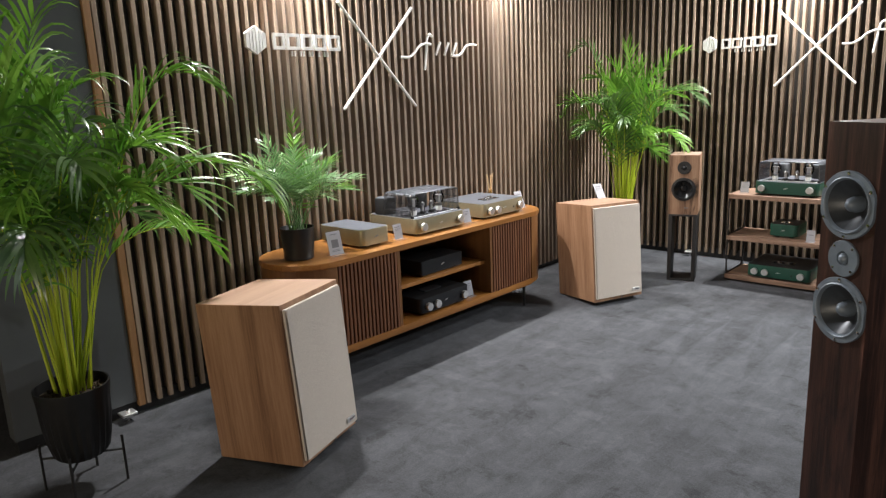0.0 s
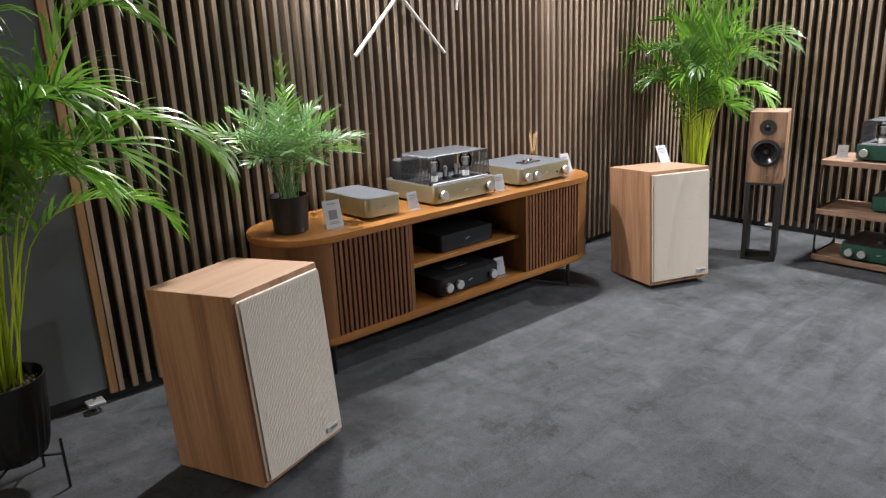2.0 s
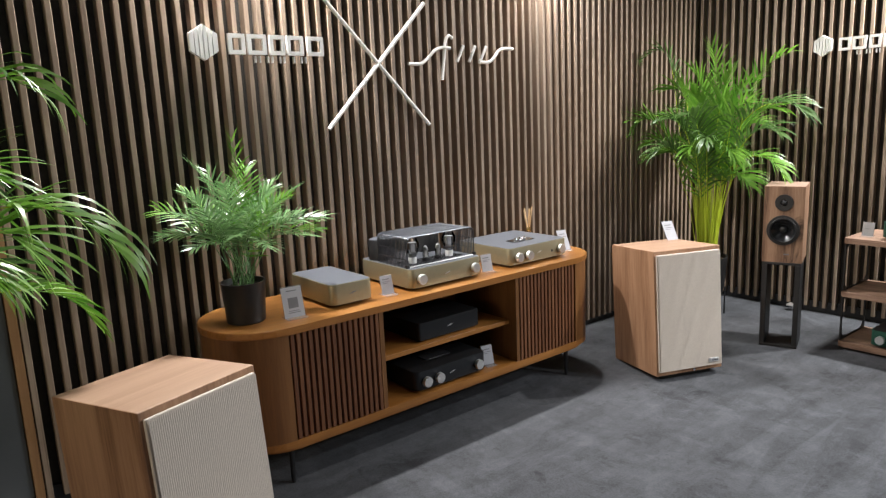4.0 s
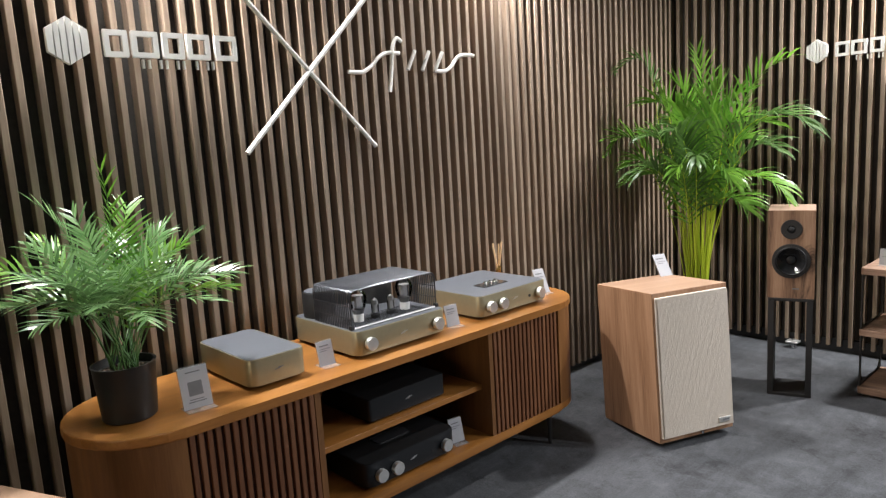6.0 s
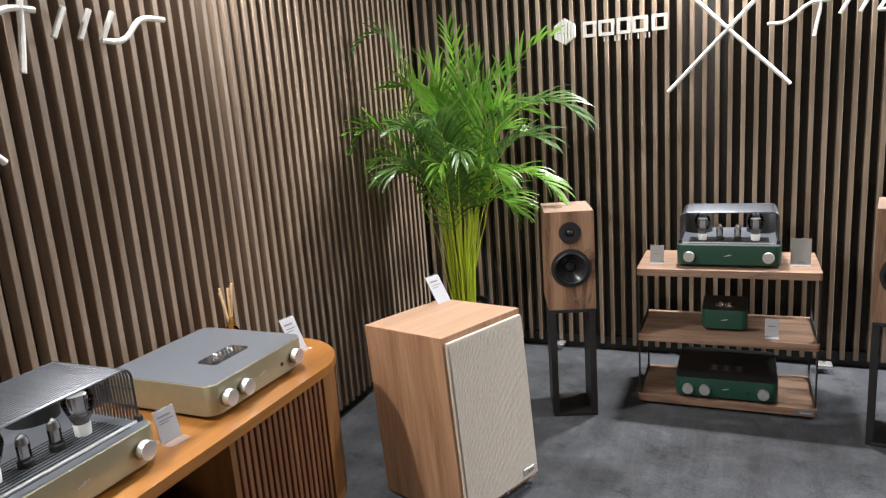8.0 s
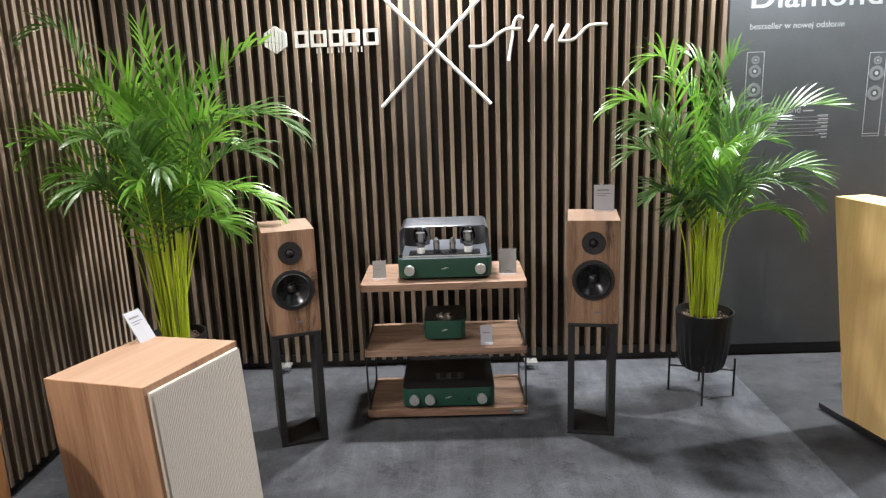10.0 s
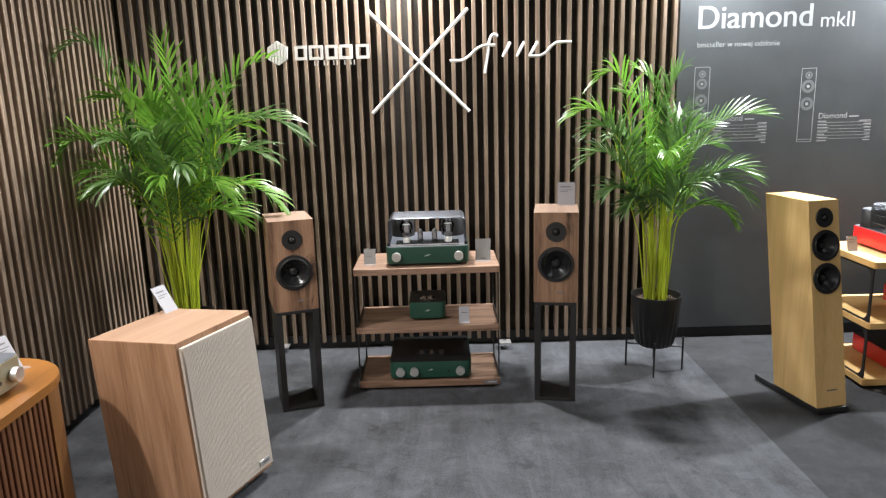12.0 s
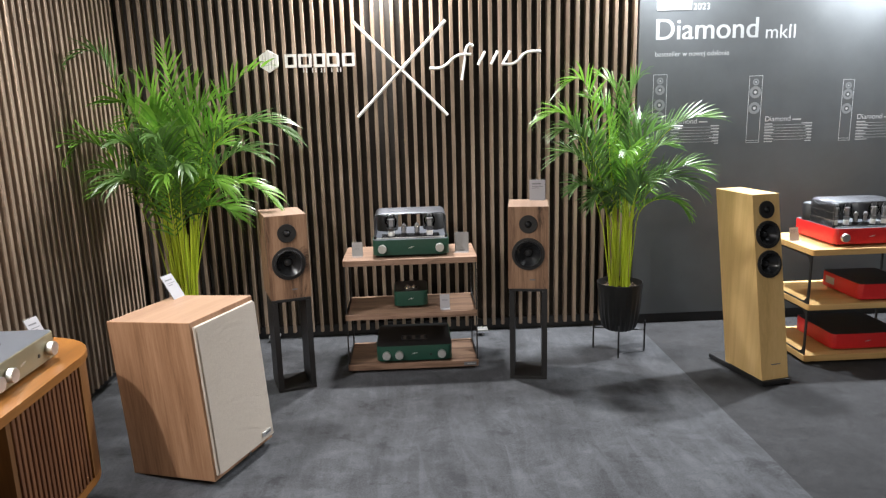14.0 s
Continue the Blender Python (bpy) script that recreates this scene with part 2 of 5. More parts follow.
_g = _t.nodes.new("ShaderNodeBsdfGlossy")
_g.inputs["Roughness"].default_value = 0.03
_t.links.new(_f.outputs[0], _y.inputs[0])
_t.links.new(_x.outputs[0], _y.inputs[1])
_t.links.new(_g.outputs[0], _y.inputs[2])
_t.links.new(_y.outputs[0], _t.nodes["Material Output"].inputs[0])
M_ACRYLIC, _t, _b = shader("clear_acrylic", 0.08, 0, (0.8, 0.82, 0.84))
_x, _y = _t.nodes.new("ShaderNodeBsdfTransparent"), _t.nodes.new("ShaderNodeMixShader")
_y.inputs[0].default_value = 0.22
_t.links.new(_x.outputs[0], _y.inputs[1])
_t.links.new(_b.outputs[0], _y.inputs[2])
_t.links.new(_y.outputs[0], _t.nodes["Material Output"].inputs[0])
M_AMBER = clear("amber_glass", (0.8, 0.5, 0.2))
M_LEAF = leafy("palm_leaf", (0.036, 0.095, 0.018), (0.125, 0.235, 0.06), 0.38)
M_LEAF_YOUNG = leafy("young_palm_leaf", (0.075, 0.23, 0.018), (0.2, 0.39, 0.05), 0.38)
M_STEM = leafy("palm_stem", (0.38, 0.48, 0.02), (0.6, 0.68, 0.05), 0.45)
M_LEAF_SMALL = leafy("parlour_palm_leaf", (0.07, 0.165, 0.05), (0.22, 0.38, 0.15), 0.3)
M_CARPET = carpet("grey_velour_carpet", (0.025, 0.0262, 0.03), (0.055, 0.0576, 0.0645), (0.088, 0.0925, 0.103), 0.5, -0.015)
M_CARPET2 = carpet("charcoal_carpet", (0.01, 0.0102, 0.0115), (0.021, 0.0215, 0.024), (0.035, 0.036, 0.04), 0.2)
M_PAINT = plain("grey_partition_paint", (0.16, 0.16, 0.17), 0.8, 0, 0.05, 4)
M_DARKWALL = plain("dark_partition", (0.03, 0.028, 0.027), 0.8, 0, 0.1, 4)
M_LAMPGLOW = bpy.data.materials.new("lamp_glow")
M_LAMPGLOW.use_nodes = True
_b = M_LAMPGLOW.node_tree.nodes["Principled BSDF"]
_b.inputs["Emission Color"].default_value = (1, 0.97, 0.93, 1)
_b.inputs["Emission Strength"].default_value = 1.2


# ---- mesh helpers ----
def part(name, bm, mats, parent=None, label="", m=None, smooth=False):
    me = bpy.data.meshes.new(name)
    bm.normal_update()
    bm.to_mesh(me)
    bm.free()
    for x in mats if isinstance(mats, (list, tuple)) else [mats]:
        me.materials.append(x)
    if smooth:
        me.shade_smooth()
        me.set_sharp_from_angle(angle=radians(38))
    ob = new(name, me)
    if parent:
        ob.parent = parent
    if m is not None:
        ob.matrix_basis = m
    if label:
        ob["label"] = label
    return ob


def again(ob, m, parent=None):
    """One more object on the mesh of ob."""
    o = new(ob.name.split(".")[0], ob.data)
    o.parent = parent or ob.parent
    o.matrix_basis = m
    if "label" in ob:
        o["label"] = ob["label"]
    return o


def thing(name, m, label, category, group="", kind=""):
    ob = new(name)
    ob.empty_display_size = 0.05
    ob.matrix_basis = m
    return tagged(ob, label, category, group, kind)


def add_box(bm, x0, x1, y0, y1, z0, z1, bev=0.0, mat=0, seg=2):
    r = bmesh.ops.create_cube(bm, size=1, matrix=Matrix.Translation(((x0 + x1) / 2, (y0 + y1) / 2, (z0 + z1) / 2)) @ Matrix.Diagonal((x1 - x0, y1 - y0, z1 - z0, 1)))
    fs = {f for v in r["verts"] for f in v.link_faces}
    if bev:
        es = list({e for f in fs for e in f.edges})
        out = bmesh.ops.bevel(bm, geom=es, offset=bev, segments=seg, profile=0.5, affect="EDGES")
        fs = {f for v in out["verts"] for f in v.link_faces} | {f for f in fs if f.is_valid}
    for f in fs:
        if f.is_valid:
            f.material_index = mat
    return bm


def box(*a, **k):
    return add_box(bmesh.new(), *a, **k)


def add_prism(bm, outline, z0, z1, mat=0, top_mat=None, bev=0.0):
    """A closed outline (x, y), counter-clockwise, drawn up from z0 to z1."""
    lo = [bm.verts.new((x, y, z0)) for x, y in outline]
    hi = [bm.verts.new((x, y, z1)) for x, y in outline]
    n = len(outline)
    fs = [bm.faces.new((lo[i], lo[(i + 1) % n], hi[(i + 1) % n], hi[i])) for i in range(n)]
    t, b = bm.faces.new(hi), bm.faces.new(lo[::-1])
    for f in fs + [t, b]:
        f.material_index = mat
    if top_mat is not None:
        t.material_index = top_mat
    if bev:
        bmesh.ops.bevel(bm, geom=list(t.edges) + list(b.edges), offset=bev, segments=2, profile=0.5, affect="EDGES")
    return bm


def rounded(w, d, r, seg=6, cx=0.0, cy=0.0):
    pts = []
    for qx, qy, a0 in ((1, 1, 0), (-1, 1, 90), (-1, -1, 180), (1, -1, 270)):
        for i in range(seg + 1):
            a = radians(a0 + 90 * i / seg)
            pts.append((cx + qx * (w / 2 - r) + r * math.cos(a), cy + qy * (d / 2 - r) + r * math.sin(a)))
    return pts


def add_lathe(bm, profile, seg=32, m=Matrix(), mats=None, ribs=None):
    """Profile of (radius, height) turned about z. ribs(radius, height, angle) may change the radius."""
    rings = []
    for r, h in profile:
        if r < 1e-6:
            rings.append([bm.verts.new(m @ Vector((0, 0, h)))])
        else:
            ring = []
            for i in range(seg):
                a = 2 * math.pi * i / seg
                q = ribs(r, h, a) if ribs else r
                ring.append(bm.verts.new(m @ Vector((q * math.cos(a), q * math.sin(a), h))))
            rings.append(ring)
    for k, (a, b) in enumerate(zip(rings, rings[1:])):
        for i in range(seg):
            j = (i + 1) % seg
            if len(a) == 1 and len(b) == 1:
                continue
            if len(a) == 1:
                f = bm.faces.new((a[0], b[j], b[i]))
            elif len(b) == 1:
                f = bm.faces.new((a[i], a[j], b[0]))
            else:
                f = bm.faces.new((a[i], a[j], b[j], b[i]))
            f.material_index = mats[k] if mats else 0
    return bm


def lathe(*a, **k):
    return add_lathe(bmesh.new(), *a, **k)


def add_tube(bm, pts, radius, seg=8, mat=0, cap=True):
    """A round bar along points; radius may be one number or one for each point."""
    pts = [Vector(p) for p in pts]
    rad = radius if isinstance(radius, (list, tuple)) else [radius] * len(pts)
    side, rings = None, []
    for i, p in enumerate(pts):
        d = (pts[min(i + 1, len(pts) - 1)] - pts[max(i - 1, 0)]).normalized()
        if side is None:
            side = d.orthogonal().normalized()
        side = (side - d * side.dot(d)).normalized()
        up = d.cross(side)
        rings.append([bm.verts.new(p + rad[i] * (math.cos(2 * math.pi * k / seg) * side + math.sin(2 * math.pi * k / seg) * up)) for k in range(seg)])
    for a, b in zip(rings, rings[1:]):
        for k in range(seg):
            bm.faces.new((a[k], a[(k + 1) % seg], b[(k + 1) % seg], b[k])).material_index = mat
    if cap:
        bm.faces.new(rings[0][::-1]).material_index = mat
        bm.faces.new(rings[-1]).material_index = mat
    return bm


def lettering(text, size, name="print"):
    """A mesh of the built-in font, lying in x and y, its left end and base line at the origin."""
    c = bpy.data.curves.new(name, "FONT")
    c.body, c.size, c.extrude = text, size, 0.0003
    ob = bpy.data.objects.new(name, c)
    scene.collection.objects.link(ob)
    bpy.context.view_layer.update()
    me = bpy.data.meshes.new_from_object(ob.evaluated_get(bpy.context.evaluated_depsgraph_get()))
    bpy.data.objects.remove(ob)
    xs = [v.co.x for v in me.vertices]
    return me, max(xs) - min(xs), min(xs)


# ---- structure: floor, slatted partitions, panels, hall ----
def structure(name, bm, mat, label):
    return tagged(part(name, bm, mat), label, name.split("_")[0], kind="structure")


EDGE_X = 0.05
structure("floor", box(-4.2, EDGE_X, -3.0, 6.4, -0.06, 0.0), M_CARPET, "mottled grey cut-pile carpet with brushed tracks")
structure("floor_aisle", box(EDGE_X, 4.0, -3.0, 6.4, -0.06, 0.0), M_CARPET2, "darker charcoal carpet beyond a straight seam")
structure("wall_hall_west", box(-4.3, -4.2, -3.0, 6.4, 0, 4.2), M_DARKWALL, "plain dark hall wall behind the partition")
structure("wall_hall_east", box(4.0, 4.1, -3.0, 6.4, 0, 4.2), M_PAINT, "plain grey hall wall")
structure("wall_hall_south", box(-4.3, 4.1, -3.1, -3.0, 0, 4.2), M_PAINT, "plain grey hall wall")
structure("wall_hall_north", box(-4.3, 4.1, 6.4, 6.5, 0, 4.2), M_PAINT, "plain grey hall wall behind the partition")
structure("ceiling", box(-4.3, 4.1, -3.1, 6.5, 4.2, 4.3), M_PAINT, "plain pale hall ceiling")

FACE_W, FACE_N, DEPTH = -2.855, 5.435, 0.045
SLAT_W = 0.0195
wall_w = tagged(part("wall_west", box(FACE_W - DEPTH - 0.08, FACE_W - DEPTH, 1.30, 5.60, 0.0, TOP), M_BACKING), "black partition faced with upright oak slats", "wall", kind="structure")
wall_n = tagged(part("wall_north", box(FACE_W - DEPTH, 0.02, FACE_N + DEPTH, FACE_N + DEPTH + 0.08, 0.0, TOP), M_BACKING), "black partition faced with upright oak slats", "wall", kind="structure")
structure("baseboard_west", box(FACE_W - DEPTH, FACE_W - DEPTH + 0.02, 1.30, 5.46, 0, 0.07), M_BLACK, "black skirting under the slats")
structure("baseboard_north", box(FACE_W - DEPTH + 0.02, 0.02, FACE_N + DEPTH - 0.02, FACE_N + DEPTH, 0, 0.07), M_BLACK, "black skirting under the slats")
structure("panel_west", box(FACE_W - 0.09, FACE_W - 0.015, 0.82, 1.30, 0.055, TOP, bev=0.003), M_POSTER, "smooth dark grey partition panel")
structure("baseboard_panel_west", box(FACE_W - 0.085, FACE_W - 0.03, 0.83, 1.30, 0.0, 0.055), M_BLACK, "black recessed skirting")
panel_n = structure("panel_north", box(0.02, 4.0, 5.45, 5.53, 0.06, TOP, bev=0.002), M_POSTER, "smooth slate grey partition panel with pale print")
structure("baseboard_panel_north", box(0.02, 4.0, 5.465, 5.53, 0.0, 0.06), M_BLACK, "black recessed skirting")

# end board where the slats stop
part("end_board", box(FACE_W - DEPTH, FACE_W, 1.302, 1.33, 0.035, TOP, bev=0.001), M_ENDBOARD, wall_w)
slat_w = part("slat", box(0, DEPTH, -SLAT_W / 2, SLAT_W / 2, 0.035, TOP, bev=0.0022, seg=2), M_SLAT, wall_w, m=pose(FACE_W - DEPTH, 1.345, 0))
for i in range(1, 78):
    again(slat_w, pose(FACE_W - DEPTH + random.uniform(-0.0015, 0.001), 1.345 + 0.0525 * i, 0, rz=random.uniform(-0.3, 0.3)))
slat_n = part("slat", box(-SLAT_W / 2, SLAT_W / 2, -DEPTH, 0, 0.035, TOP, bev=0.0022, seg=2), M_SLAT, wall_n, m=pose(-0.0056, FACE_N + DEPTH, 0))
for i in range(1, 54):
    again(slat_n, pose(-0.0056 - 0.0544 * i, FACE_N + DEPTH + random.uniform(-0.001, 0.0015), 0, rz=random.uniform(-0.3, 0.3)))


# ---- lamps ----
def arm_spot(m, aim, gain=1.0, color=(1.0, 0.975, 0.96)):
    """An arm over the partition's top edge with a small flood head; the head's light falls down the wall."""
    t = thing("arm_spotlight", m, "slim black arm spotlight over the partition's top edge", "spotlight", "spotlights over the partitions")
    part("clamp", box(-0.03, 0.03, -0.02, 0.12, -0.02, 0.015, bev=0.003), M_BLACK, t)
    part("arm", add_tube(bmesh.new(), [(0, 0.05, 0.01), (0, 0.04, 0.14), (0, -0.02, 0.19), (0, -0.12, 0.2)], 0.008), M_BLACK, t)
    part("lamp_head", box(-0.075, 0.075, -0.17, -0.08, 0.175, 0.205, bev=0.006), M_BLACK, t)
    part("lens", box(-0.065, 0.065, -0.16, -0.09, 0.171, 0.1745), M_LAMPGLOW, t, "glowing lamp glass")
    p = m @ Vector((0, -0.125, 0.165))
    area_lamp("arm_spotlight_light", look(p, p + (m.to_3x3() @ Vector(aim))), 0.13, 0.07, SPOT_POWER * gain, color, 170)


for y in SPOTS_W:
    arm_spot(pose(FACE_W - 0.06, y, TOP, rz=90), (0, -0.3, -1), 0.63 if y > 3 else 0.97)
for x in SPOTS_N:
    arm_spot(pose(x, FACE_N + 0.06, TOP), (0, -0.1, -1), *((1.02, (0.98, 0.97, 0.96)) if x < 0 else (1.05 if x < 1 else 1.75, (0.94, 0.97, 1.0))))
for x, y, gain, tone in ((-0.3, 1.6, 0.6, (0.87, 0.94, 1.0)), (1.4, 3.4, 0.9, (0.87, 0.94, 1.0)), (1.2, 1.0, 1.2, (0.87, 0.94, 1.0))):
    t = thing("ceiling_light", pose(x, y, 4.2), "flat white rectangular ceiling light panel", "light", "hall ceiling lights")
    part("frame", box(-0.62, 0.62, -0.32, 0.32, -0.05, 0.0, bev=0.004), M_PAINT, t)
    part("diffuser", box(-0.6, 0.6, -0.3, 0.3, -0.056, -0.0505), M_LAMPGLOW, t, "glowing diffuser")
    area_lamp("ceiling_light_glow", pose(x, y, 4.135), 1.2, 0.6, HALL_POWER * gain, tone)


# warm fill added from behind the start of the walk; its tripod lamp is invented
t = thing("flood_light", pose(-0.9, -2.75, 0, rz=167), "added warm fill light on a black tripod, out of view", "light")
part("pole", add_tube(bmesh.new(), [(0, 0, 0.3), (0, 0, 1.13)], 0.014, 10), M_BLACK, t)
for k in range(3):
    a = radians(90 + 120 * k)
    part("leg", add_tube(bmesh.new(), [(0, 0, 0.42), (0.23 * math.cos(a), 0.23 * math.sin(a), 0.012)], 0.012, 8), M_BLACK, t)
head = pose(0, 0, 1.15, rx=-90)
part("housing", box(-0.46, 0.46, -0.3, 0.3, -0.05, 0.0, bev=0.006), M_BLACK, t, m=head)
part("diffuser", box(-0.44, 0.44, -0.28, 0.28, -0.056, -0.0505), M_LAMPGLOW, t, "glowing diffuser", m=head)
area_lamp("flood_glow", t.matrix_basis @ head @ pose(0, 0, -0.07), 0.86, 0.54, HALL_POWER * FILL_GAIN, (1.0, 0.83, 0.62))


# ---- wall signs: plain white shapes on the slats ----
def rod(bm, a, b, r):
    return add_tube(bm, [(a[0], 0, a[1]), (b[0], 0, b[1])], r, 8)


def flat_bars(bm, strokes, w, d):
    """Flat letter strokes as short boxes between (x, z) points."""
    for (x0, z0), (x1, z1) in strokes:
        a = math.atan2(z1 - z0, x1 - x0)
        l = math.hypot(x1 - x0, z1 - z0)
        m = Matrix.Translation(((x0 + x1) / 2, 0, (z0 + z1) / 2)) @ Matrix.Rotation(-a, 4, "Y") @ Matrix.Diagonal((l + w * 0.9, d, w, 1))
        bmesh.ops.create_cube(bm, size=1, matrix=m)
    return bm


def wall_sign(m):
    """Seen from the front: emblem and blocky word at x < -0.2, a crossed pair of rods, a wave line with strokes at x > 0.15."""
    t = thing("cross_sign", m, "two crossed white rods mounted on the oak slats", "sign", "crossed rod signs")
    part("rod", rod(bmesh.new(), (-0.253, 0.256), (0.25, -0.254), 0.0085), M_WHITE, t, smooth=True)
    part("rod", rod(bmesh.new(), (0.25, 0.256), (-0.254, -0.252), 0.0085), M_WHITE, t, smooth=True)
    part("standoff", add_tube(bmesh.new(), [(0, 0, 0), (0, 0.034, 0)], 0.006), M_CHROME, t)

    e = thing("emblem_sign", m @ pose(-0.724, 0, 0.063), "white six-sided emblem with upright grooves on the slats", "sign", "emblem signs")
    hexa = [(0.057 * math.cos(radians(a)) * 0.98, 0.061 * math.sin(radians(a))) for a in range(30, 390, 60)]
    for x0, x1 in ((-0.05, -0.034), (-0.031, -0.019), (-0.016, -0.003), (0.0, 0.013), (0.016, 0.029), (0.032, 0.05)):
        bm = bmesh.new()
        lim = lambda x: 0.061 - 0.032 * abs(x) / 0.05
        pts = [(x0, -lim(x0)), (x1, -lim(x1)), (x1, lim(x1)), (x0, lim(x0))]
        f = bm.faces.new([bm.verts.new((x, -0.006, z)) for x, z in pts])
        g = bmesh.ops.extrude_face_region(bm, geom=[f])
        bmesh.ops.translate(bm, vec=(0, 0.016, 0), verts=[v for v in g["geom"] if isinstance(v, bmesh.types.BMVert)])
        bmesh.ops.recalc_face_normals(bm, faces=bm.faces)
        part("emblem_bar", bm, M_WHITE, e)
    part("emblem_back", add_prism(bmesh.new(), hexa, 0, 0.004), M_WHITE, e, m=pose(0, 0.012, 0, rx=90))

    w = thing("word_sign", m @ pose(-0.636, 0, 0.033), "row of white square rings above small white bars", "sign", "word signs")
    for x, wd in ((0.0, 0.062), (0.072, 0.072), (0.157, 0.06), (0.227, 0.068), (0.312, 0.068)):
        bm = flat_bars(bmesh.new(), [((0.007, 0.057), (wd - 0.007, 0.057)), ((0.007, 0.0), (wd - 0.007, 0.0))], 0.0145, 0.012)
        flat_bars(bm, [((0.007, 0.006), (0.007, 0.051)), ((wd - 0.007, 0.006), (wd - 0.007, 0.051))], 0.0146, 0.0118)
        part("square_ring", bm, M_WHITE, w, m=pose(x, 0, 0))
    for k in range(5):
        bm = flat_bars(bmesh.new(), [((0.0, 0.004), (0.0, 0.023))] + ([((0.017, 0.004), (0.017, 0.023))] if k != 3 else []), 0.0055, 0.01)
        part("small_bar", bm, M_WHITE, w, m=pose((0.098, 0.147, 0.196, 0.252, 0.284)[k], 0, -0.037))

    f = thing("wave_sign", m @ pose(0.153, 0, 0.004), "white flowing wave line with slanted strokes on the slats", "sign", "wave signs")

    def smooth_line(p, n=10):
        out = []
        for i in range(len(p) - 1):
            a, b, c, d = (Vector((*p[max(0, min(len(p) - 1, j))], 0)) for j in (i - 1, i, i + 1, i + 2))
            for q in range(n):
                u = q / n
                v = 0.5 * (2 * b + (c - a) * u + (2 * a - 5 * b + 4 * c - d) * u * u + (3 * b - a - 3 * c + d) * u ** 3)
                out.append((v.x, 0, v.y))
        return out + [(p[-1][0], 0, p[-1][1])]

    for pts in (
        [(0.0, 0), (0.06, 0), (0.1, 0.02), (0.14, 0.054), (0.18, 0.07), (0.235, 0.07)],
        [(0.18, -0.068), (0.195, 0.02), (0.205, 0.09), (0.225, 0.122), (0.248, 0.112)],
        [(0.312, 0.083), (0.272, 0.012)],
        [(0.383, 0.083), (0.344, 0.012)], [(0.452, 0.083), (0.408, 0.012)],
        [(0.405, 0.012), (0.46, 0.012), (0.495, 0.03), (0.53, 0.064), (0.565, 0.076), (0.625, 0.076)],
    ):
        part("wave_stroke", add_tube(bmesh.new(), smooth_line(pts, 8 if len(pts) > 2 else 2), 0.0075, 8), M_WHITE, f, smooth=True)


wall_sign(pose(-2.83, 2.822, 1.537, rz=90) @ Matrix.Scale(1.07, 4))
wall_sign(pose(-1.321, 5.41, 1.545))


# ---- print on the grey panel ----
def printed(name, text, x, z, width, mat, bold=0.0):
    me, w, x0 = lettering(text, 0.1, name)
    k = width / w
    me.transform(Matrix.Translation((-x0 * k, 0, 0)) @ Matrix.Diagonal((k, k, 1, 1)))
    me.materials.append(mat)
    ob = new(name, me)
    ob.parent = panel_n
    ob.matrix_basis = pose(x, 5.4499, z, rx=90)
    return ob


printed("heading_print", "Diamond", 0.119, 1.674, 0.585, M_PALEINK)
for dx, dz in ((0.0018, 0), (-0.0018, 0)):
    o = printed("heading_print", "Diamond", 0.119 + dx, 1.674 + dz, 0.585, M_PALEINK)
    o.location.y += 0.00002 * (1 + abs(dx) * 200)
printed("model_print", "mkII", 0.75, 1.668, 0.172, M_DIMINK)
printed("tagline_print", "bestseller w nowej odsłonie", 0.117, 1.582, 0.427, M_PALEINK)
printed("year_print", "2023", 0.325, 1.832, 0.094, M_PALEINK)
part("heading_block", box(0.118, 0.315, 5.4488, 5.4498, 1.832, 1.905), M_PALEINK, panel_n, "pale printed block")


def outline_speaker(x, z0, z1, w, cones):
    """A line drawing of a tower loudspeaker."""
    bm = bmesh.new()
    for a, b in (((0, z0), (0, z1)), ((0, z1), (w, z1)), ((w, z1), (w, z0)), ((w, z0), (0, z0)), ((0, z0 + 0.012), (w, z0 + 0.012))):
        flat_bars(bm, [(a, b)], 0.0024, 0.0004)
    part("line_drawing", bm, M_DIMINK, panel_n, m=pose(x, 5.4499, 0))
    for dz, r in cones:
        part("ring_drawing", lathe([(r, 0), (r, 0.0004), (r * 0.52, 0.0004), (r * 0.52, 0)], 28), M_RINGINK, panel_n, m=pose(x + w / 2, 5.45, z1 - dz, rx=90))
        part("dot_drawing", lathe([(r * 0.25, 0), (r * 0.25, 0.0006), (0, 0.0006)], 16), M_PALEINK, panel_n, m=pose(x + w / 2, 5.45, z1 - dz, rx=90))


def data_table(x, z, w, n=6):
    printed("name_print", "Diamond", x, z + 0.022, 0.15, M_DIMINK)
    bm, bt = bmesh.new(), bmesh.new()
    for i in range(n + 1):
        zz = z - 0.017 * i
        if i < n:
            flat_bars(bm, [((0, zz), (w, zz))], 0.0016, 0.0004)
        l, r = random.uniform(0.035, 0.07), random.uniform(0.02, 0.06)
        flat_bars(bt, [((0, zz + 0.007), (l, zz + 0.007)), ((w - r, zz + 0.007), (w, zz + 0.007))], 0.0045, 0.0004)
    part("table_rule", bm, M_DIMINK, panel_n, m=pose(x, 5.4499, 0))
    part("table_print", bt, M_DIMINK, panel_n, m=pose(x, 5.4499, 0))
    bm = bmesh.new()
    flat_bars(bm, [((0.165, z + 0.03), (0.21, z + 0.03))], 0.006, 0.0004)
    part("table_print", bm, M_DIMINK, panel_n, m=pose(x, 5.4499, 0))


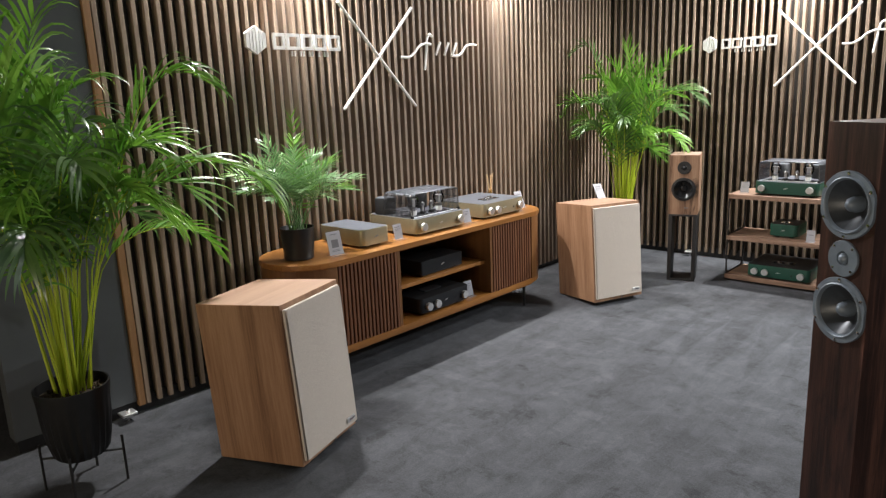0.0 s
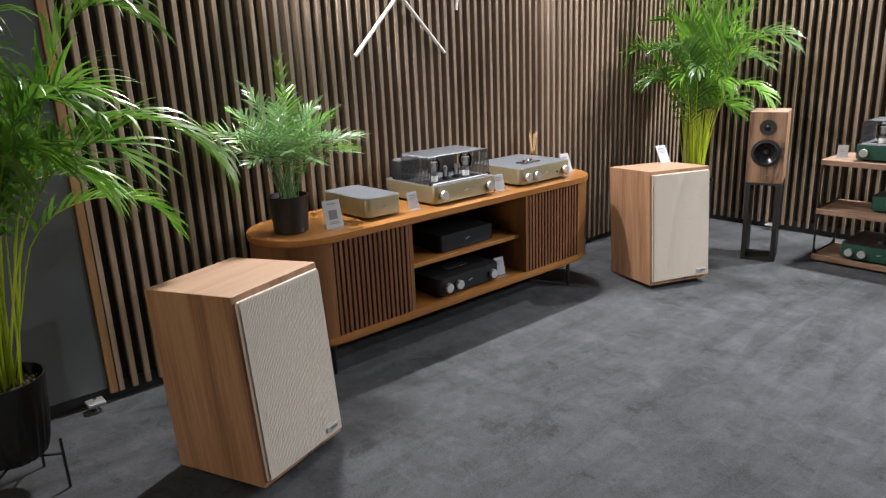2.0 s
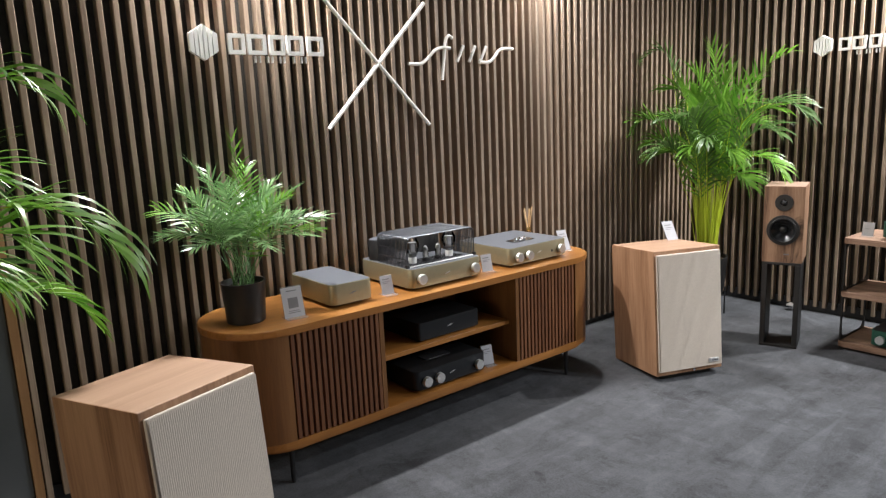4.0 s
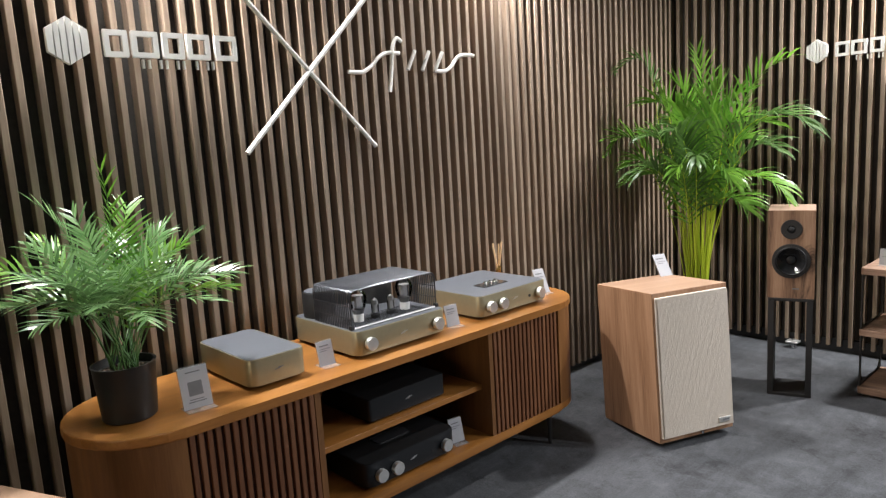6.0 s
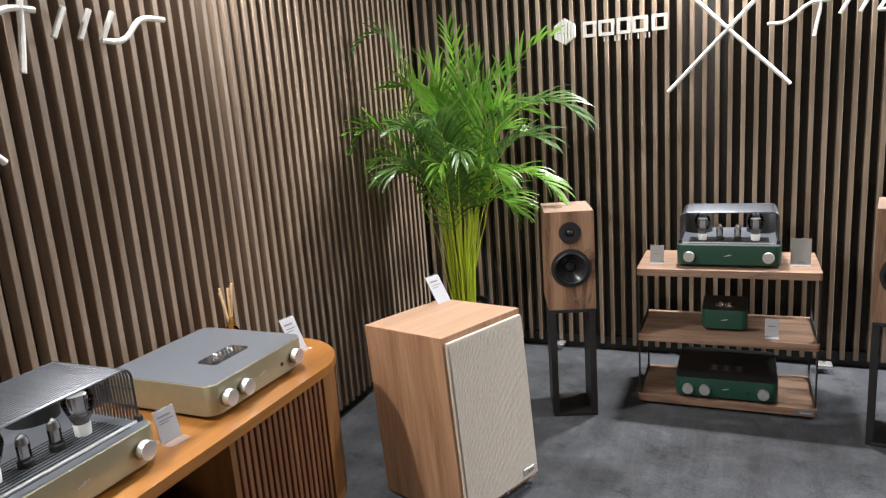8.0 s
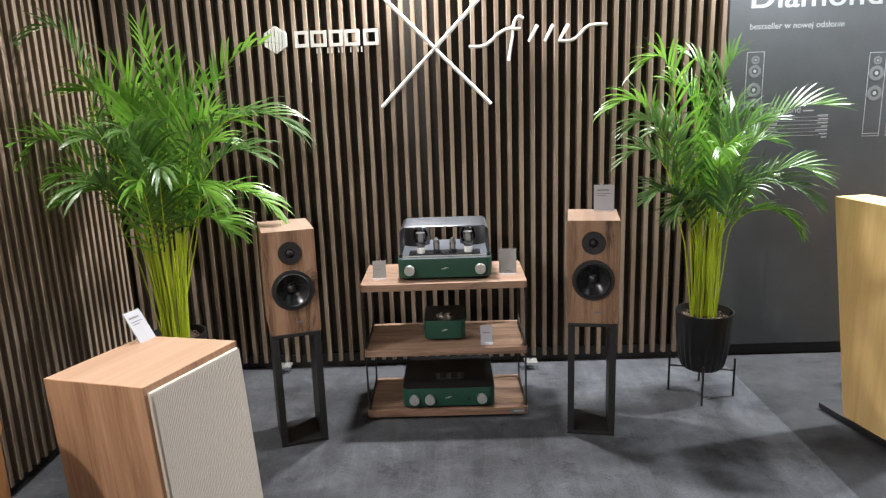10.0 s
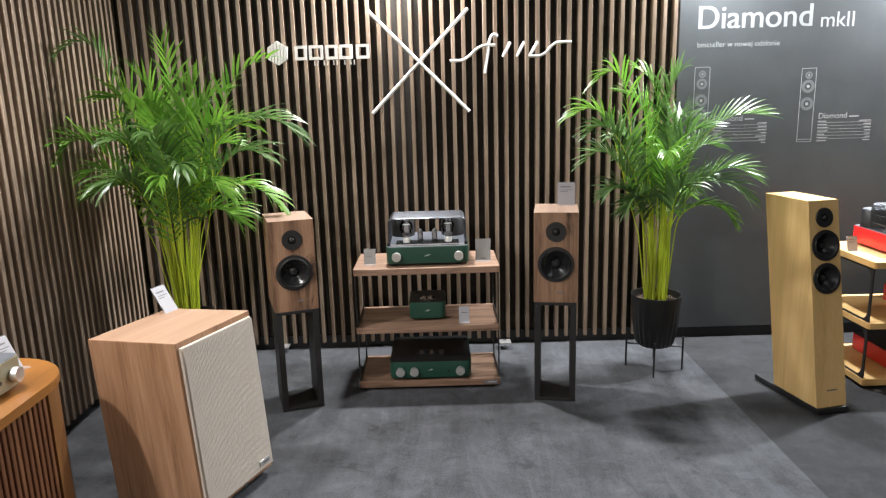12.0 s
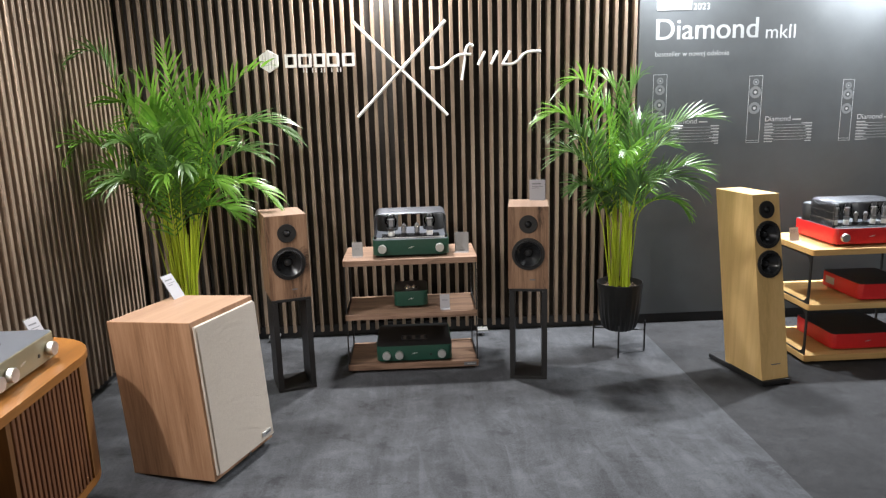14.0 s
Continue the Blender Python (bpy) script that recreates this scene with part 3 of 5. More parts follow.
outline_speaker(0.112, 1.097, 1.482, 0.078, ((0.035, 0.019), (0.085, 0.028), (0.17, 0.032), (0.24, 0.032)))
outline_speaker(0.673, 1.083, 1.462, 0.076, ((0.035, 0.019), (0.092, 0.034), (0.182, 0.034)))
outline_speaker(1.228, 1.08, 1.428, 0.066, ((0.034, 0.019), (0.084, 0.03), (0.165, 0.03)))
data_table(0.225, 1.18, 0.28)
data_table(0.78, 1.18, 0.28)
data_table(1.33, 1.178, 0.28)


# ---- loudspeakers ----
def driver(parent, x, y, z, r, look_grey=False, cap="dome"):
    """A cone driver on a baffle that faces -y: frame ring, rubber surround, cone, dust cap."""
    m = pose(x, y, z, rx=90)
    ring, cone = (M_GREYRING, M_GREYCONE) if look_grey else (M_BLACK, M_CONE)
    d = part("driver", lathe([(r, -0.004), (r, 0.003), (r * 0.985, 0.0055), (r * 0.86, 0.006), (r * 0.84, 0.003), (r * 0.83, -0.004)], 48), ring, parent, m=m, smooth=True)
    part("surround", lathe([(r * 0.855, 0.003), (r * 0.84, 0.007), (r * 0.8, 0.0095), (r * 0.76, 0.007), (r * 0.735, 0.001)], 48), M_GREYRING if look_grey else M_RUBBER, d, smooth=True)
    prof = [(r * 0.745, 0.002), (r * 0.62, -0.008), (r * 0.45, -0.02), (r * 0.28, -0.03), (r * 0.2, -0.033)]
    part("cone", lathe(prof, 48), cone, d, smooth=True)
    if cap == "dome":
        part("dust_cap", lathe([(r * 0.3, -0.03), (r * 0.28, -0.022), (r * 0.2, -0.014), (r * 0.1, -0.01), (0, -0.009)], 32), cone, d, smooth=True)
    else:
        part("phase_plug", lathe([(r * 0.24, -0.033), (r * 0.24, -0.018), (r * 0.2, -0.006), (r * 0.1, 0.003), (0, 0.006)], 32), M_GREYRING, d, smooth=True)
    for k in range(6 if look_grey else 4):
        a = math.pi * 2 * (k + 0.5) / (6 if look_grey else 4)
        part("screw", lathe([(0.0042, 0), (0.0042, 0.003), (0, 0.0035)], 8), M_CHROME if look_grey else M_BLACK, d, m=pose(r * 0.93 * math.cos(a), r * 0.93 * math.sin(a), 0.0045))
    return d


def tweeter(parent, x, y, z, r, grey=False):
    m = pose(x, y, z, rx=90)
    d = part("tweeter", lathe([(r, -0.003), (r, 0.002), (r * 0.97, 0.004), (r * 0.4, 0.0035), (r * 0.36, -0.002), (r * 0.3, -0.003)], 40), M_GREYRING if grey else M_BLACK, parent, m=m, smooth=True)
    part("tweeter_dome", lathe([(r * 0.33, -0.003), (r * 0.3, 0.003), (r * 0.18, 0.009), (0, 0.011)], 24), M_GREYRING if grey else M_RUBBER, d, smooth=True)
    for k in range(4):
        a = math.pi / 4 + k * math.pi / 2
        part("screw", lathe([(0.0032, 0), (0.0032, 0.0015), (0, 0.002)], 8), M_CHROME if grey else M_RUBBER, d, m=pose(r * 0.85 * math.cos(a), r * 0.85 * math.sin(a), 0.0035))
    return d


def cabinet_box(name, w, d, h, side, top, parent, m=None, label="", holes=(), slope=0.0):
    """A veneered box from y = 0 (front) back to d, z = 0 up to h; round holes (x, z, r) go into the front. slope: how far it leans back for each metre up."""
    bm = bmesh.new()
    lo = [bm.verts.new(p) for p in ((-w / 2, 0, 0), (w / 2, 0, 0), (w / 2, d, 0), (-w / 2, d, 0))]
    hi = [bm.verts.new((v.co.x, v.co.y, h)) for v in lo]
    for k in (1, 2, 3):
        bm.faces.new((lo[k], lo[(k + 1) % 4], hi[(k + 1) % 4], hi[k]))
    bm.faces.new(hi)
    bm.faces.new(lo[::-1])
    if not holes:
        bm.faces.new((lo[0], lo[1], hi[1], hi[0]))
    else:
        rim = [lo[0], lo[1], hi[1], hi[0]]
        es = [bm.edges.get((rim[k], rim[(k + 1) % 4])) or bm.edges.new((rim[k], rim[(k + 1) % 4])) for k in range(4)]
        wells = []
        for x, z, r in holes:
            c = [bm.verts.new((x + r * math.cos(2 * math.pi * k / 32), 0, z + r * math.sin(2 * math.pi * k / 32))) for k in range(32)]
            es += [bm.edges.new((c[k], c[(k + 1) % 32])) for k in range(32)]
            wells.append(c)
        bmesh.ops.triangle_fill(bm, use_beauty=True, use_dissolve=False, edges=es)
        for c in wells:
            e = [bm.verts.new((v.co.x, 0.06, v.co.z)) for v in c]
            for k in range(32):
                bm.faces.new((c[k], c[(k + 1) % 32], e[(k + 1) % 32], e[k]))
            bm.faces.new(e)
        bmesh.ops.recalc_face_normals(bm, faces=bm.faces)
    bm.normal_update()
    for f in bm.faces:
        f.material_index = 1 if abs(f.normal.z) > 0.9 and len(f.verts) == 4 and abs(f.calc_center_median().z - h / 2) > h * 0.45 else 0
    edges = [e for e in bm.edges if len(e.link_faces) == 2 and e.calc_length() > min(w, d) * 0.9 and e.calc_face_angle(0) > 1.2]
    if not holes:
        bmesh.ops.bevel(bm, geom=edges, offset=0.0022, segments=2, profile=0.5, affect="EDGES")
    for v in bm.verts:
        v.co.y += slope * v.co.z
    return part(name, bm, [side, top], parent, label, m=m)


def grille_loudspeaker(m, label):
    """A squat veneered loudspeaker leaning back on a black foot, with a ribbed cloth grille."""
    w, d, h = 0.368, 0.378, 0.606
    t = thing("loudspeaker", m, label, "loudspeaker", "grille-fronted loudspeakers")
    lean = pose(0, 0, 0.0275, rx=-4.0)
    cabinet_box("cabinet", w, d, h, M_WALNUT, M_WALNUT_LIT_TOP, t, m=lean)
    bm = bmesh.new()
    gw, gh, n = 0.342, 0.56, 57
    cols = []
    for i in range(n * 4 + 1):
        k, q = divmod(i, 4)
        x = -gw / 2 + gw * (k + (0.0, 0.36, 0.72, 0.86)[q]) / n
        y = -0.0185 + (0.0, -0.0002, 0.0, 0.0006)[q]
        cols.append([bm.verts.new((x, y, z)) for z in (0.024, 0.024 + gh)])
    for a, b in zip(cols, cols[1:]):
        bm.faces.new((a[0], b[0], b[1], a[1]))
    part("grille_cloth", bm, M_FABRIC, t, "beige ribbed grille cloth", m=lean)
    part("grille_frame", box(-gw / 2 - 0.004, gw / 2 + 0.004, -0.012, -0.0005, 0.02, 0.028 + gh, bev=0.004), M_FABRIC, t, m=lean)
    part("badge", box(0.095, 0.15, -0.024, -0.0195, 0.04, 0.06, bev=0.001), M_ALU, t, "small brushed metal badge", m=lean)
    part("badge_mark", box(0.112, 0.146, -0.0248, -0.0242, 0.046, 0.053), M_INK, t, m=lean)
    part("grille_catch", lathe([(0.006, 0), (0.006, 0.01), (0, 0.012)], 12), M_CHROME, t, m=lean @ pose(0.02, -0.001, 0.012, rx=90))
    bm = bmesh.new()
    v = [bm.verts.new(p) for p in ((-0.14, 0.03, 0), (0.14, 0.03, 0), (0.14, 0.34, 0), (-0.14, 0.34, 0), (-0.14, 0.03, 0.025), (0.14, 0.03, 0.025), (0.14, 0.34, 0.0035), (-0.14, 0.34, 0.0035))]
    for q in ((3, 2, 1, 0), (4, 5, 6, 7), (0, 1, 5, 4), (1, 2, 6, 5), (2, 3, 7, 6), (3, 0, 4, 7)):
        bm.faces.new([v[i] for i in q])
    part("foot", bm, M_BLACK, t, "black wedge foot")
    return t


grille_loudspeaker(pose(-1.924, 1.625, 0, rz=109), "squat walnut loudspeaker leaning back, beige ribbed grille, on the carpet")
grille_loudspeaker(pose(-1.972, 3.955, 0, rz=67.5), "squat walnut loudspeaker leaning back, beige grille, a card on top")


def monitor(m, label):
    t = thing("bookshelf_loudspeaker", m, label, "loudspeaker", "loudspeakers on stands")
    cabinet_box("cabinet", 0.192, 0.25, 0.402, M_KNOTTY, M_KNOTTY_TOP, t, holes=((0, 0.172, 0.068), (0, 0.317, 0.02)))
    driver(t, 0, -0.001, 0.172, 0.079)
    tweeter(t, 0, -0.001, 0.317, 0.044)
    part("badge", box(0.006, 0.034, -0.0012, -0.0004, 0.042, 0.048), M_INK, t)
    return t


def speaker_stand(m, label):
    t = thing("speaker_stand", m, label, "stand", "loudspeaker stands")
    part("top_plate", box(-0.092, 0.092, 0.0, 0.2, 0.452, 0.466, bev=0.002), M_BLACK, t)
    part("base_plate", box(-0.092, 0.092, 0.0, 0.2, 0.0, 0.014, bev=0.002), M_BLACK, t)
    for s in (-1, 1):
        part("upright", box(min(s * 0.092, s * 0.066), max(s * 0.092, s * 0.066), 0.0, 0.2, 0.014, 0.452, bev=0.002), M_BLACK, t)
    return t


for x, y, a in ((-1.879, 4.657, 18.8), (-0.741, 4.67, -9.7)):
    speaker_stand(pose(x, y, 0, rz=a), "black open-frame steel loudspeaker stand on the carpet")
    monitor(pose(x, y, 0.466, rz=a) @ pose(0, 0.004, 0), "knotty oak bookshelf loudspeaker with black drivers on a stand")

# dark tower, near the start of the walk: drivers with flanges cut flush with the narrow front
def cut_flange(ob, half):
    """Trim a driver's frame flush with the cabinet's sides."""
    for v in ob.data.vertices:
        v.co.x = max(-half, min(half, v.co.x))


t = thing("tower_loudspeaker", pose(-0.306, 1.92, 0, rz=-33), "tall dark wenge tower loudspeaker with grey metal drivers", "loudspeaker")
cabinet_box("cabinet", 0.152, 0.34, 1.2, M_WENGE, M_WENGE, t, m=pose(0, 0, 0.022), holes=((0, 1.014, 0.06), (0, 0.765, 0.06), (0, 0.889, 0.018)))
part("plinth", box(-0.11, 0.11, -0.02, 0.36, 0.0, 0.022, bev=0.003), M_BLACK, t)
for z in (1.036, 0.787):
    cut_flange(driver(t, 0, -0.001, z, 0.0785, True, "plug"), 0.0745)
tweeter(t, 0, -0.001, 0.911, 0.043, True)

# blond tower
t = thing("tower_loudspeaker", pose(0.408, 4.468, 0, rz=12), "slim blond oak tower loudspeaker on a black plinth", "loudspeaker")
SLOPE = 0.175
cabinet_box("cabinet", 0.146, 0.27, 0.868, M_BLOND, M_BLOND_FLAT, t, m=pose(0, 0, 0.03), holes=((0, 0.68, 0.055), (0, 0.542, 0.055), (0, 0.796, 0.018)), slope=SLOPE)
part("plinth", box(-0.078, 0.078, -0.012, 0.4, 0.006, 0.029, bev=0.003), M_BLACK, t)
for fx in (-0.06, 0.06):
    for fy in (0.02, 0.36):
        part("foot", lathe([(0.012, 0), (0.012, 0.006), (0, 0.006)], 12), M_BLACK, t, m=pose(fx, fy, 0))


def leaned(ob, z):
    ob.matrix_basis = pose(0, SLOPE * (z - 0.03) - 0.001, z) @ Matrix.Rotation(math.atan(-SLOPE), 4, "X") @ pose(0, 0, 0, rx=90)


leaned(tweeter(t, 0, 0, 0, 0.042), 0.826)
leaned(driver(t, 0, 0, 0, 0.066), 0.71)
leaned(driver(t, 0, 0, 0, 0.066), 0.572)
part("badge", box(-0.02, 0.03, -0.0012, -0.0004, 0.098, 0.103), M_INK, t, m=pose(0, SLOPE * 0.07 - 0.001, 0))


# ---- sideboard ----
def capsule(x0, x1, y0, y1, r, n=16, inset=0.0):
    """Outline with both y ends fully rounded."""
    w = (x1 - x0) / 2 - inset
    cx = (x0 + x1) / 2
    pts = [(cx + w * math.cos(radians(a)), y1 - r + (r - inset) * math.sin(radians(a))) for a in [180 * i / n for i in range(n + 1)]]
    pts += [(cx + w * math.cos(radians(a)), y0 + r + (r - inset) * math.sin(radians(a))) for a in [180 + 180 * i / n for i in range(n + 1)]]
    return pts


SX0, SX1, SY0, SY1, SR = -2.81, -2.362, 1.845, 3.79, 0.215
side = thing("sideboard", pose(0, 0, 0), "long honey oak sideboard with rounded ends and tambour doors", "sideboard")
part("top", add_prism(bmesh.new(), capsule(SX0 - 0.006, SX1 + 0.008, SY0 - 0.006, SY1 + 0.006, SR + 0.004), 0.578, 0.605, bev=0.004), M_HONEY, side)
bm = add_prism(bmesh.new(), capsule(SX0, SX1, SY0, SY1, SR), 0.16, 0.186)
part("bottom", bm, M_HONEY, side)
bm = add_prism(bmesh.new(), capsule(SX0 + 0.012, SX1 - 0.012, SY0 + 0.03, SY1 - 0.03, SR - 0.01), 0.145, 0.16)
part("bottom_edge", bm, M_HONEY, side)
cx, hw = (SX0 + SX1) / 2, (SX1 - SX0) / 2
for s, yc in ((-1, SY0 + SR), (1, SY1 - SR)):
    outer = [(cx + hw * math.cos(radians(a)), yc + s * SR * math.sin(radians(a))) for a in range(0, 181, 9)]
    inner = [(cx + (hw - 0.02) * math.cos(radians(a)), yc + s * (SR - 0.02) * math.sin(radians(a))) for a in range(180, -1, -9)]
    pts = outer + inner
    part("end_panel", add_prism(bmesh.new(), pts if s > 0 else pts[::-1], 0.186, 0.578), M_HONEY_SHADED, side, smooth=True)
part("back", box(SX0 + 0.004, SX0 + 0.016, SY0 + SR, SY1 - SR, 0.186, 0.578), M_HONEY_SHADED, side)
DOORS = ((2.062, 2.438), (3.192, 3.568))
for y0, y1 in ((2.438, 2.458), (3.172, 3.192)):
    part("divider", box(SX0 + 0.016, SX1 - 0.004, y0, y1, 0.186, 0.578, bev=0.001), M_HONEY_SHADED, side)
part("shelf", box(SX0 + 0.016, SX1 - 0.05, 2.458, 3.172, 0.357, 0.376, bev=0.001), M_HONEY, side)
for y0, y1 in DOORS:
    d = part("tambour_door", box(SX1 - 0.022, SX1 - 0.014, y0, y1, 0.186, 0.578), plain("dark_tambour_backing", (0.06, 0.022, 0.012), 0.7), side, "sliding tambour door of narrow slats")
    n = 16
    first = None
    for i in range(n):
        y = y0 + (i + 0.5) * (y1 - y0) / n
        if not first:
            first = part("tambour_slat", box(0, 0.0135, -0.0072, 0.0072, 0.187, 0.577, bev=0.002), M_TAMBOUR, d, m=pose(SX1 - 0.0138, y, 0))
        else:
            again(first, pose(SX1 - 0.0138, y, 0), d)
for x in (SX0 + 0.07, SX1 - 0.06):
    for y in (2.06, 3.57):
        part("leg", lathe([(0.007, 0), (0.009, 0.02), (0.0105, 0.146), (0, 0.146)], 14), M_BLACK, side, "thin black metal leg", m=pose(x, y, 0), smooth=True)


# ---- rack ----
def rack(m, wood_mat, label, depth=0.345):
    w = 0.678
    t = thing("hifi_rack", m, label, "rack", "three-shelf racks")
    for z0, z1 in ((0.014, 0.046), (0.286, 0.315), (0.568, 0.598)):
        bm = add_prism(bmesh.new(), rounded(w, depth, 0.012, 4, 0, depth / 2), z0, z1, bev=0.0015)
        part("shelf", bm, wood_mat, t)
    for s in (-1, 1):
        for z0, z1 in ((0.046, 0.286), (0.315, 0.568)):
            x = s * (w / 2 - 0.006)
            loop_o = rounded(depth - 0.02, z1 - z0, 0.004, 2, depth / 2, (z0 + z1) / 2)
            loop_i = rounded(depth - 0.05, z1 - z0 - 0.016, 0.045, 8, depth / 2, (z0 + z1) / 2)
            bm = bmesh.new()
            for a in (-0.003, 0.003):
                vo = [bm.verts.new((x + a, p, q)) for p, q in loop_o]
                vi = [bm.verts.new((x + a, p, q)) for p, q in loop_i]
                es = [bm.edges.new((l[k], l[(k + 1) % len(l)])) for l in (vo, vi) for k in range(len(l))]
                bmesh.ops.triangle_fill(bm, use_beauty=True, use_dissolve=False, edges=es)
                if a < 0:
                    keep = (vo, vi)
                else:
                    for l0, l1 in zip(keep, (vo, vi)):
                        for k in range(len(l0)):
                            bm.faces.new((l0[k], l0[(k + 1) % len(l0)], l1[(k + 1) % len(l0)], l1[k]))
            bmesh.ops.recalc_face_normals(bm, faces=bm.faces)
            part("side_frame", bm, M_BLACK, t, "flat black steel side frame")
        for y in (0.03, depth - 0.03):
            part("foot", lathe([(0.014, 0), (0.014, 0.014), (0, 0.014)], 14), M_BLACK, t, m=pose(s * (w / 2 - 0.03), y, 0))
    return t


def rack_plate(t):
    part("maker_plate", box(0.262, 0.326, -0.0022, -0.0004, 0.02, 0.038, bev=0.0006), M_TOPGREY, t, "small grey metal plate")
    part("plate_mark", box(0.278, 0.32, -0.003, -0.0024, 0.0265, 0.032), M_PALEINK, t)


rack_plate(rack(pose(-1.311, 4.84, 0), M_SHELF, "walnut three-shelf equipment rack with black steel sides"))
rack(pose(1.02, 4.70, 0), M_BLOND_FLAT, "blond oak three-shelf equipment rack with black steel sides", 0.46)


# ---- electronics ----
def chassis(t, w, d, h, paint, lid, feet=0.012, r=0.028):
    part("chassis", add_prism(bmesh.new(), rounded(w, d, r, 8, 0, d / 2), feet, feet + h, bev=0.0022), paint, t, smooth=True)
    part("lid", add_prism(bmesh.new(), rounded(w - 0.008, d - 0.008, r - 0.004, 8, 0, d / 2), feet + h - 0.001, feet + h + 0.0012), lid, t)
    f = None
    for x in (-w / 2 + 0.045, w / 2 - 0.045):
        for y in (0.045, d - 0.045):
            mm = pose(x, y, 0)
            f = again(f, mm) if f else part("foot", lathe([(0.016, 0), (0.018, feet), (0, feet)], 16), M_RUBBER, t, m=mm)


def knob(t, x, z, r=0.0215):
    part("knob", lathe([(r * 0.8, -0.003), (r * 0.8, 0.004), (r, 0.0045), (r, 0.019), (r * 0.95, 0.021), (0, 0.0212)], 32), M_ALU, t, "brushed aluminium knob", m=pose(x, 0.0, z, rx=90), smooth=True)


def maker_mark(t, z, mat):
    bm = bmesh.new()
    flat_bars(bm, [((-0.013, -0.003), (-0.004, 0.0)), ((-0.004, 0.0), (0.004, 0.004)), ((-0.002, -0.003), (0.003, 0.001)), ((0.003, 0.0), (0.013, 0.003))], 0.0022, 0.0012)
    part("maker_mark", bm, mat, t, m=pose(0, -0.0004, z))


def big_valve(t, x, y, z, s=1.0):
    b = part("valve_base", lathe([(0.0165 * s, 0), (0.0178 * s, 0.024), (0.0165 * s, 0.0265), (0, 0.0265)], 20), M_CERAMIC, t, "white ceramic valve base", m=pose(x, y, z), smooth=True)
    part("valve_glass", lathe([(0.0155 * s, 0.022), (0.018 * s, 0.032), (0.025 * s, 0.05), (0.0315 * s, 0.07), (0.032 * s, 0.08), (0.028 * s, 0.093), (0.021 * s, 0.103), (0.018 * s, 0.111), (0.01 * s, 0.1175), (0, 0.119)], 24), M_GLASS, b, "clear glass valve", smooth=True)
    bm = box(-0.0105 * s, 0.0105 * s, -0.0065, 0.0065, 0.046, 0.084, bev=0.002)
    add_lathe(bm, [(0.0, 0.0875), (0.0195 * s, 0.0875), (0.0195 * s, 0.089), (0, 0.089)], 14)
    add_lathe(bm, [(0.0, 0.042), (0.0145 * s, 0.042), (0.0145 * s, 0.0435), (0, 0.0435)], 14)
    add_lathe(bm, [(0.002, 0.022), (0.002, 0.046), (0, 0.046)], 6)
    part("valve_plate", bm, M_PLATE, b)
    part("valve_getter", lathe([(0.0148 * s, 0.0235), (0.0172 * s, 0.032), (0.0212 * s, 0.0425)], 20), M_GETTER, b, "silvery getter film", smooth=True)


def small_valve(t, x, y, z):
    b = part("valve_socket", lathe([(0.016, 0), (0.016, 0.012), (0.013, 0.014), (0, 0.014)], 16), M_RUBBER, t, m=pose(x, y, z), smooth=True)
    part("valve_glass", lathe([(0.0125, 0.014), (0.013, 0.05), (0.0105, 0.06), (0.004, 0.067), (0, 0.07)], 18), M_GLASS, b, smooth=True)
    part("valve_plate", box(-0.007, 0.007, -0.005, 0.005, 0.017, 0.044, bev=0.001), M_PLATE, b)
    part("valve_getter", lathe([(0.0122, 0.046), (0.0122, 0.05), (0.0098, 0.059), (0, 0.066)], 14), M_GETTER, b, smooth=True)


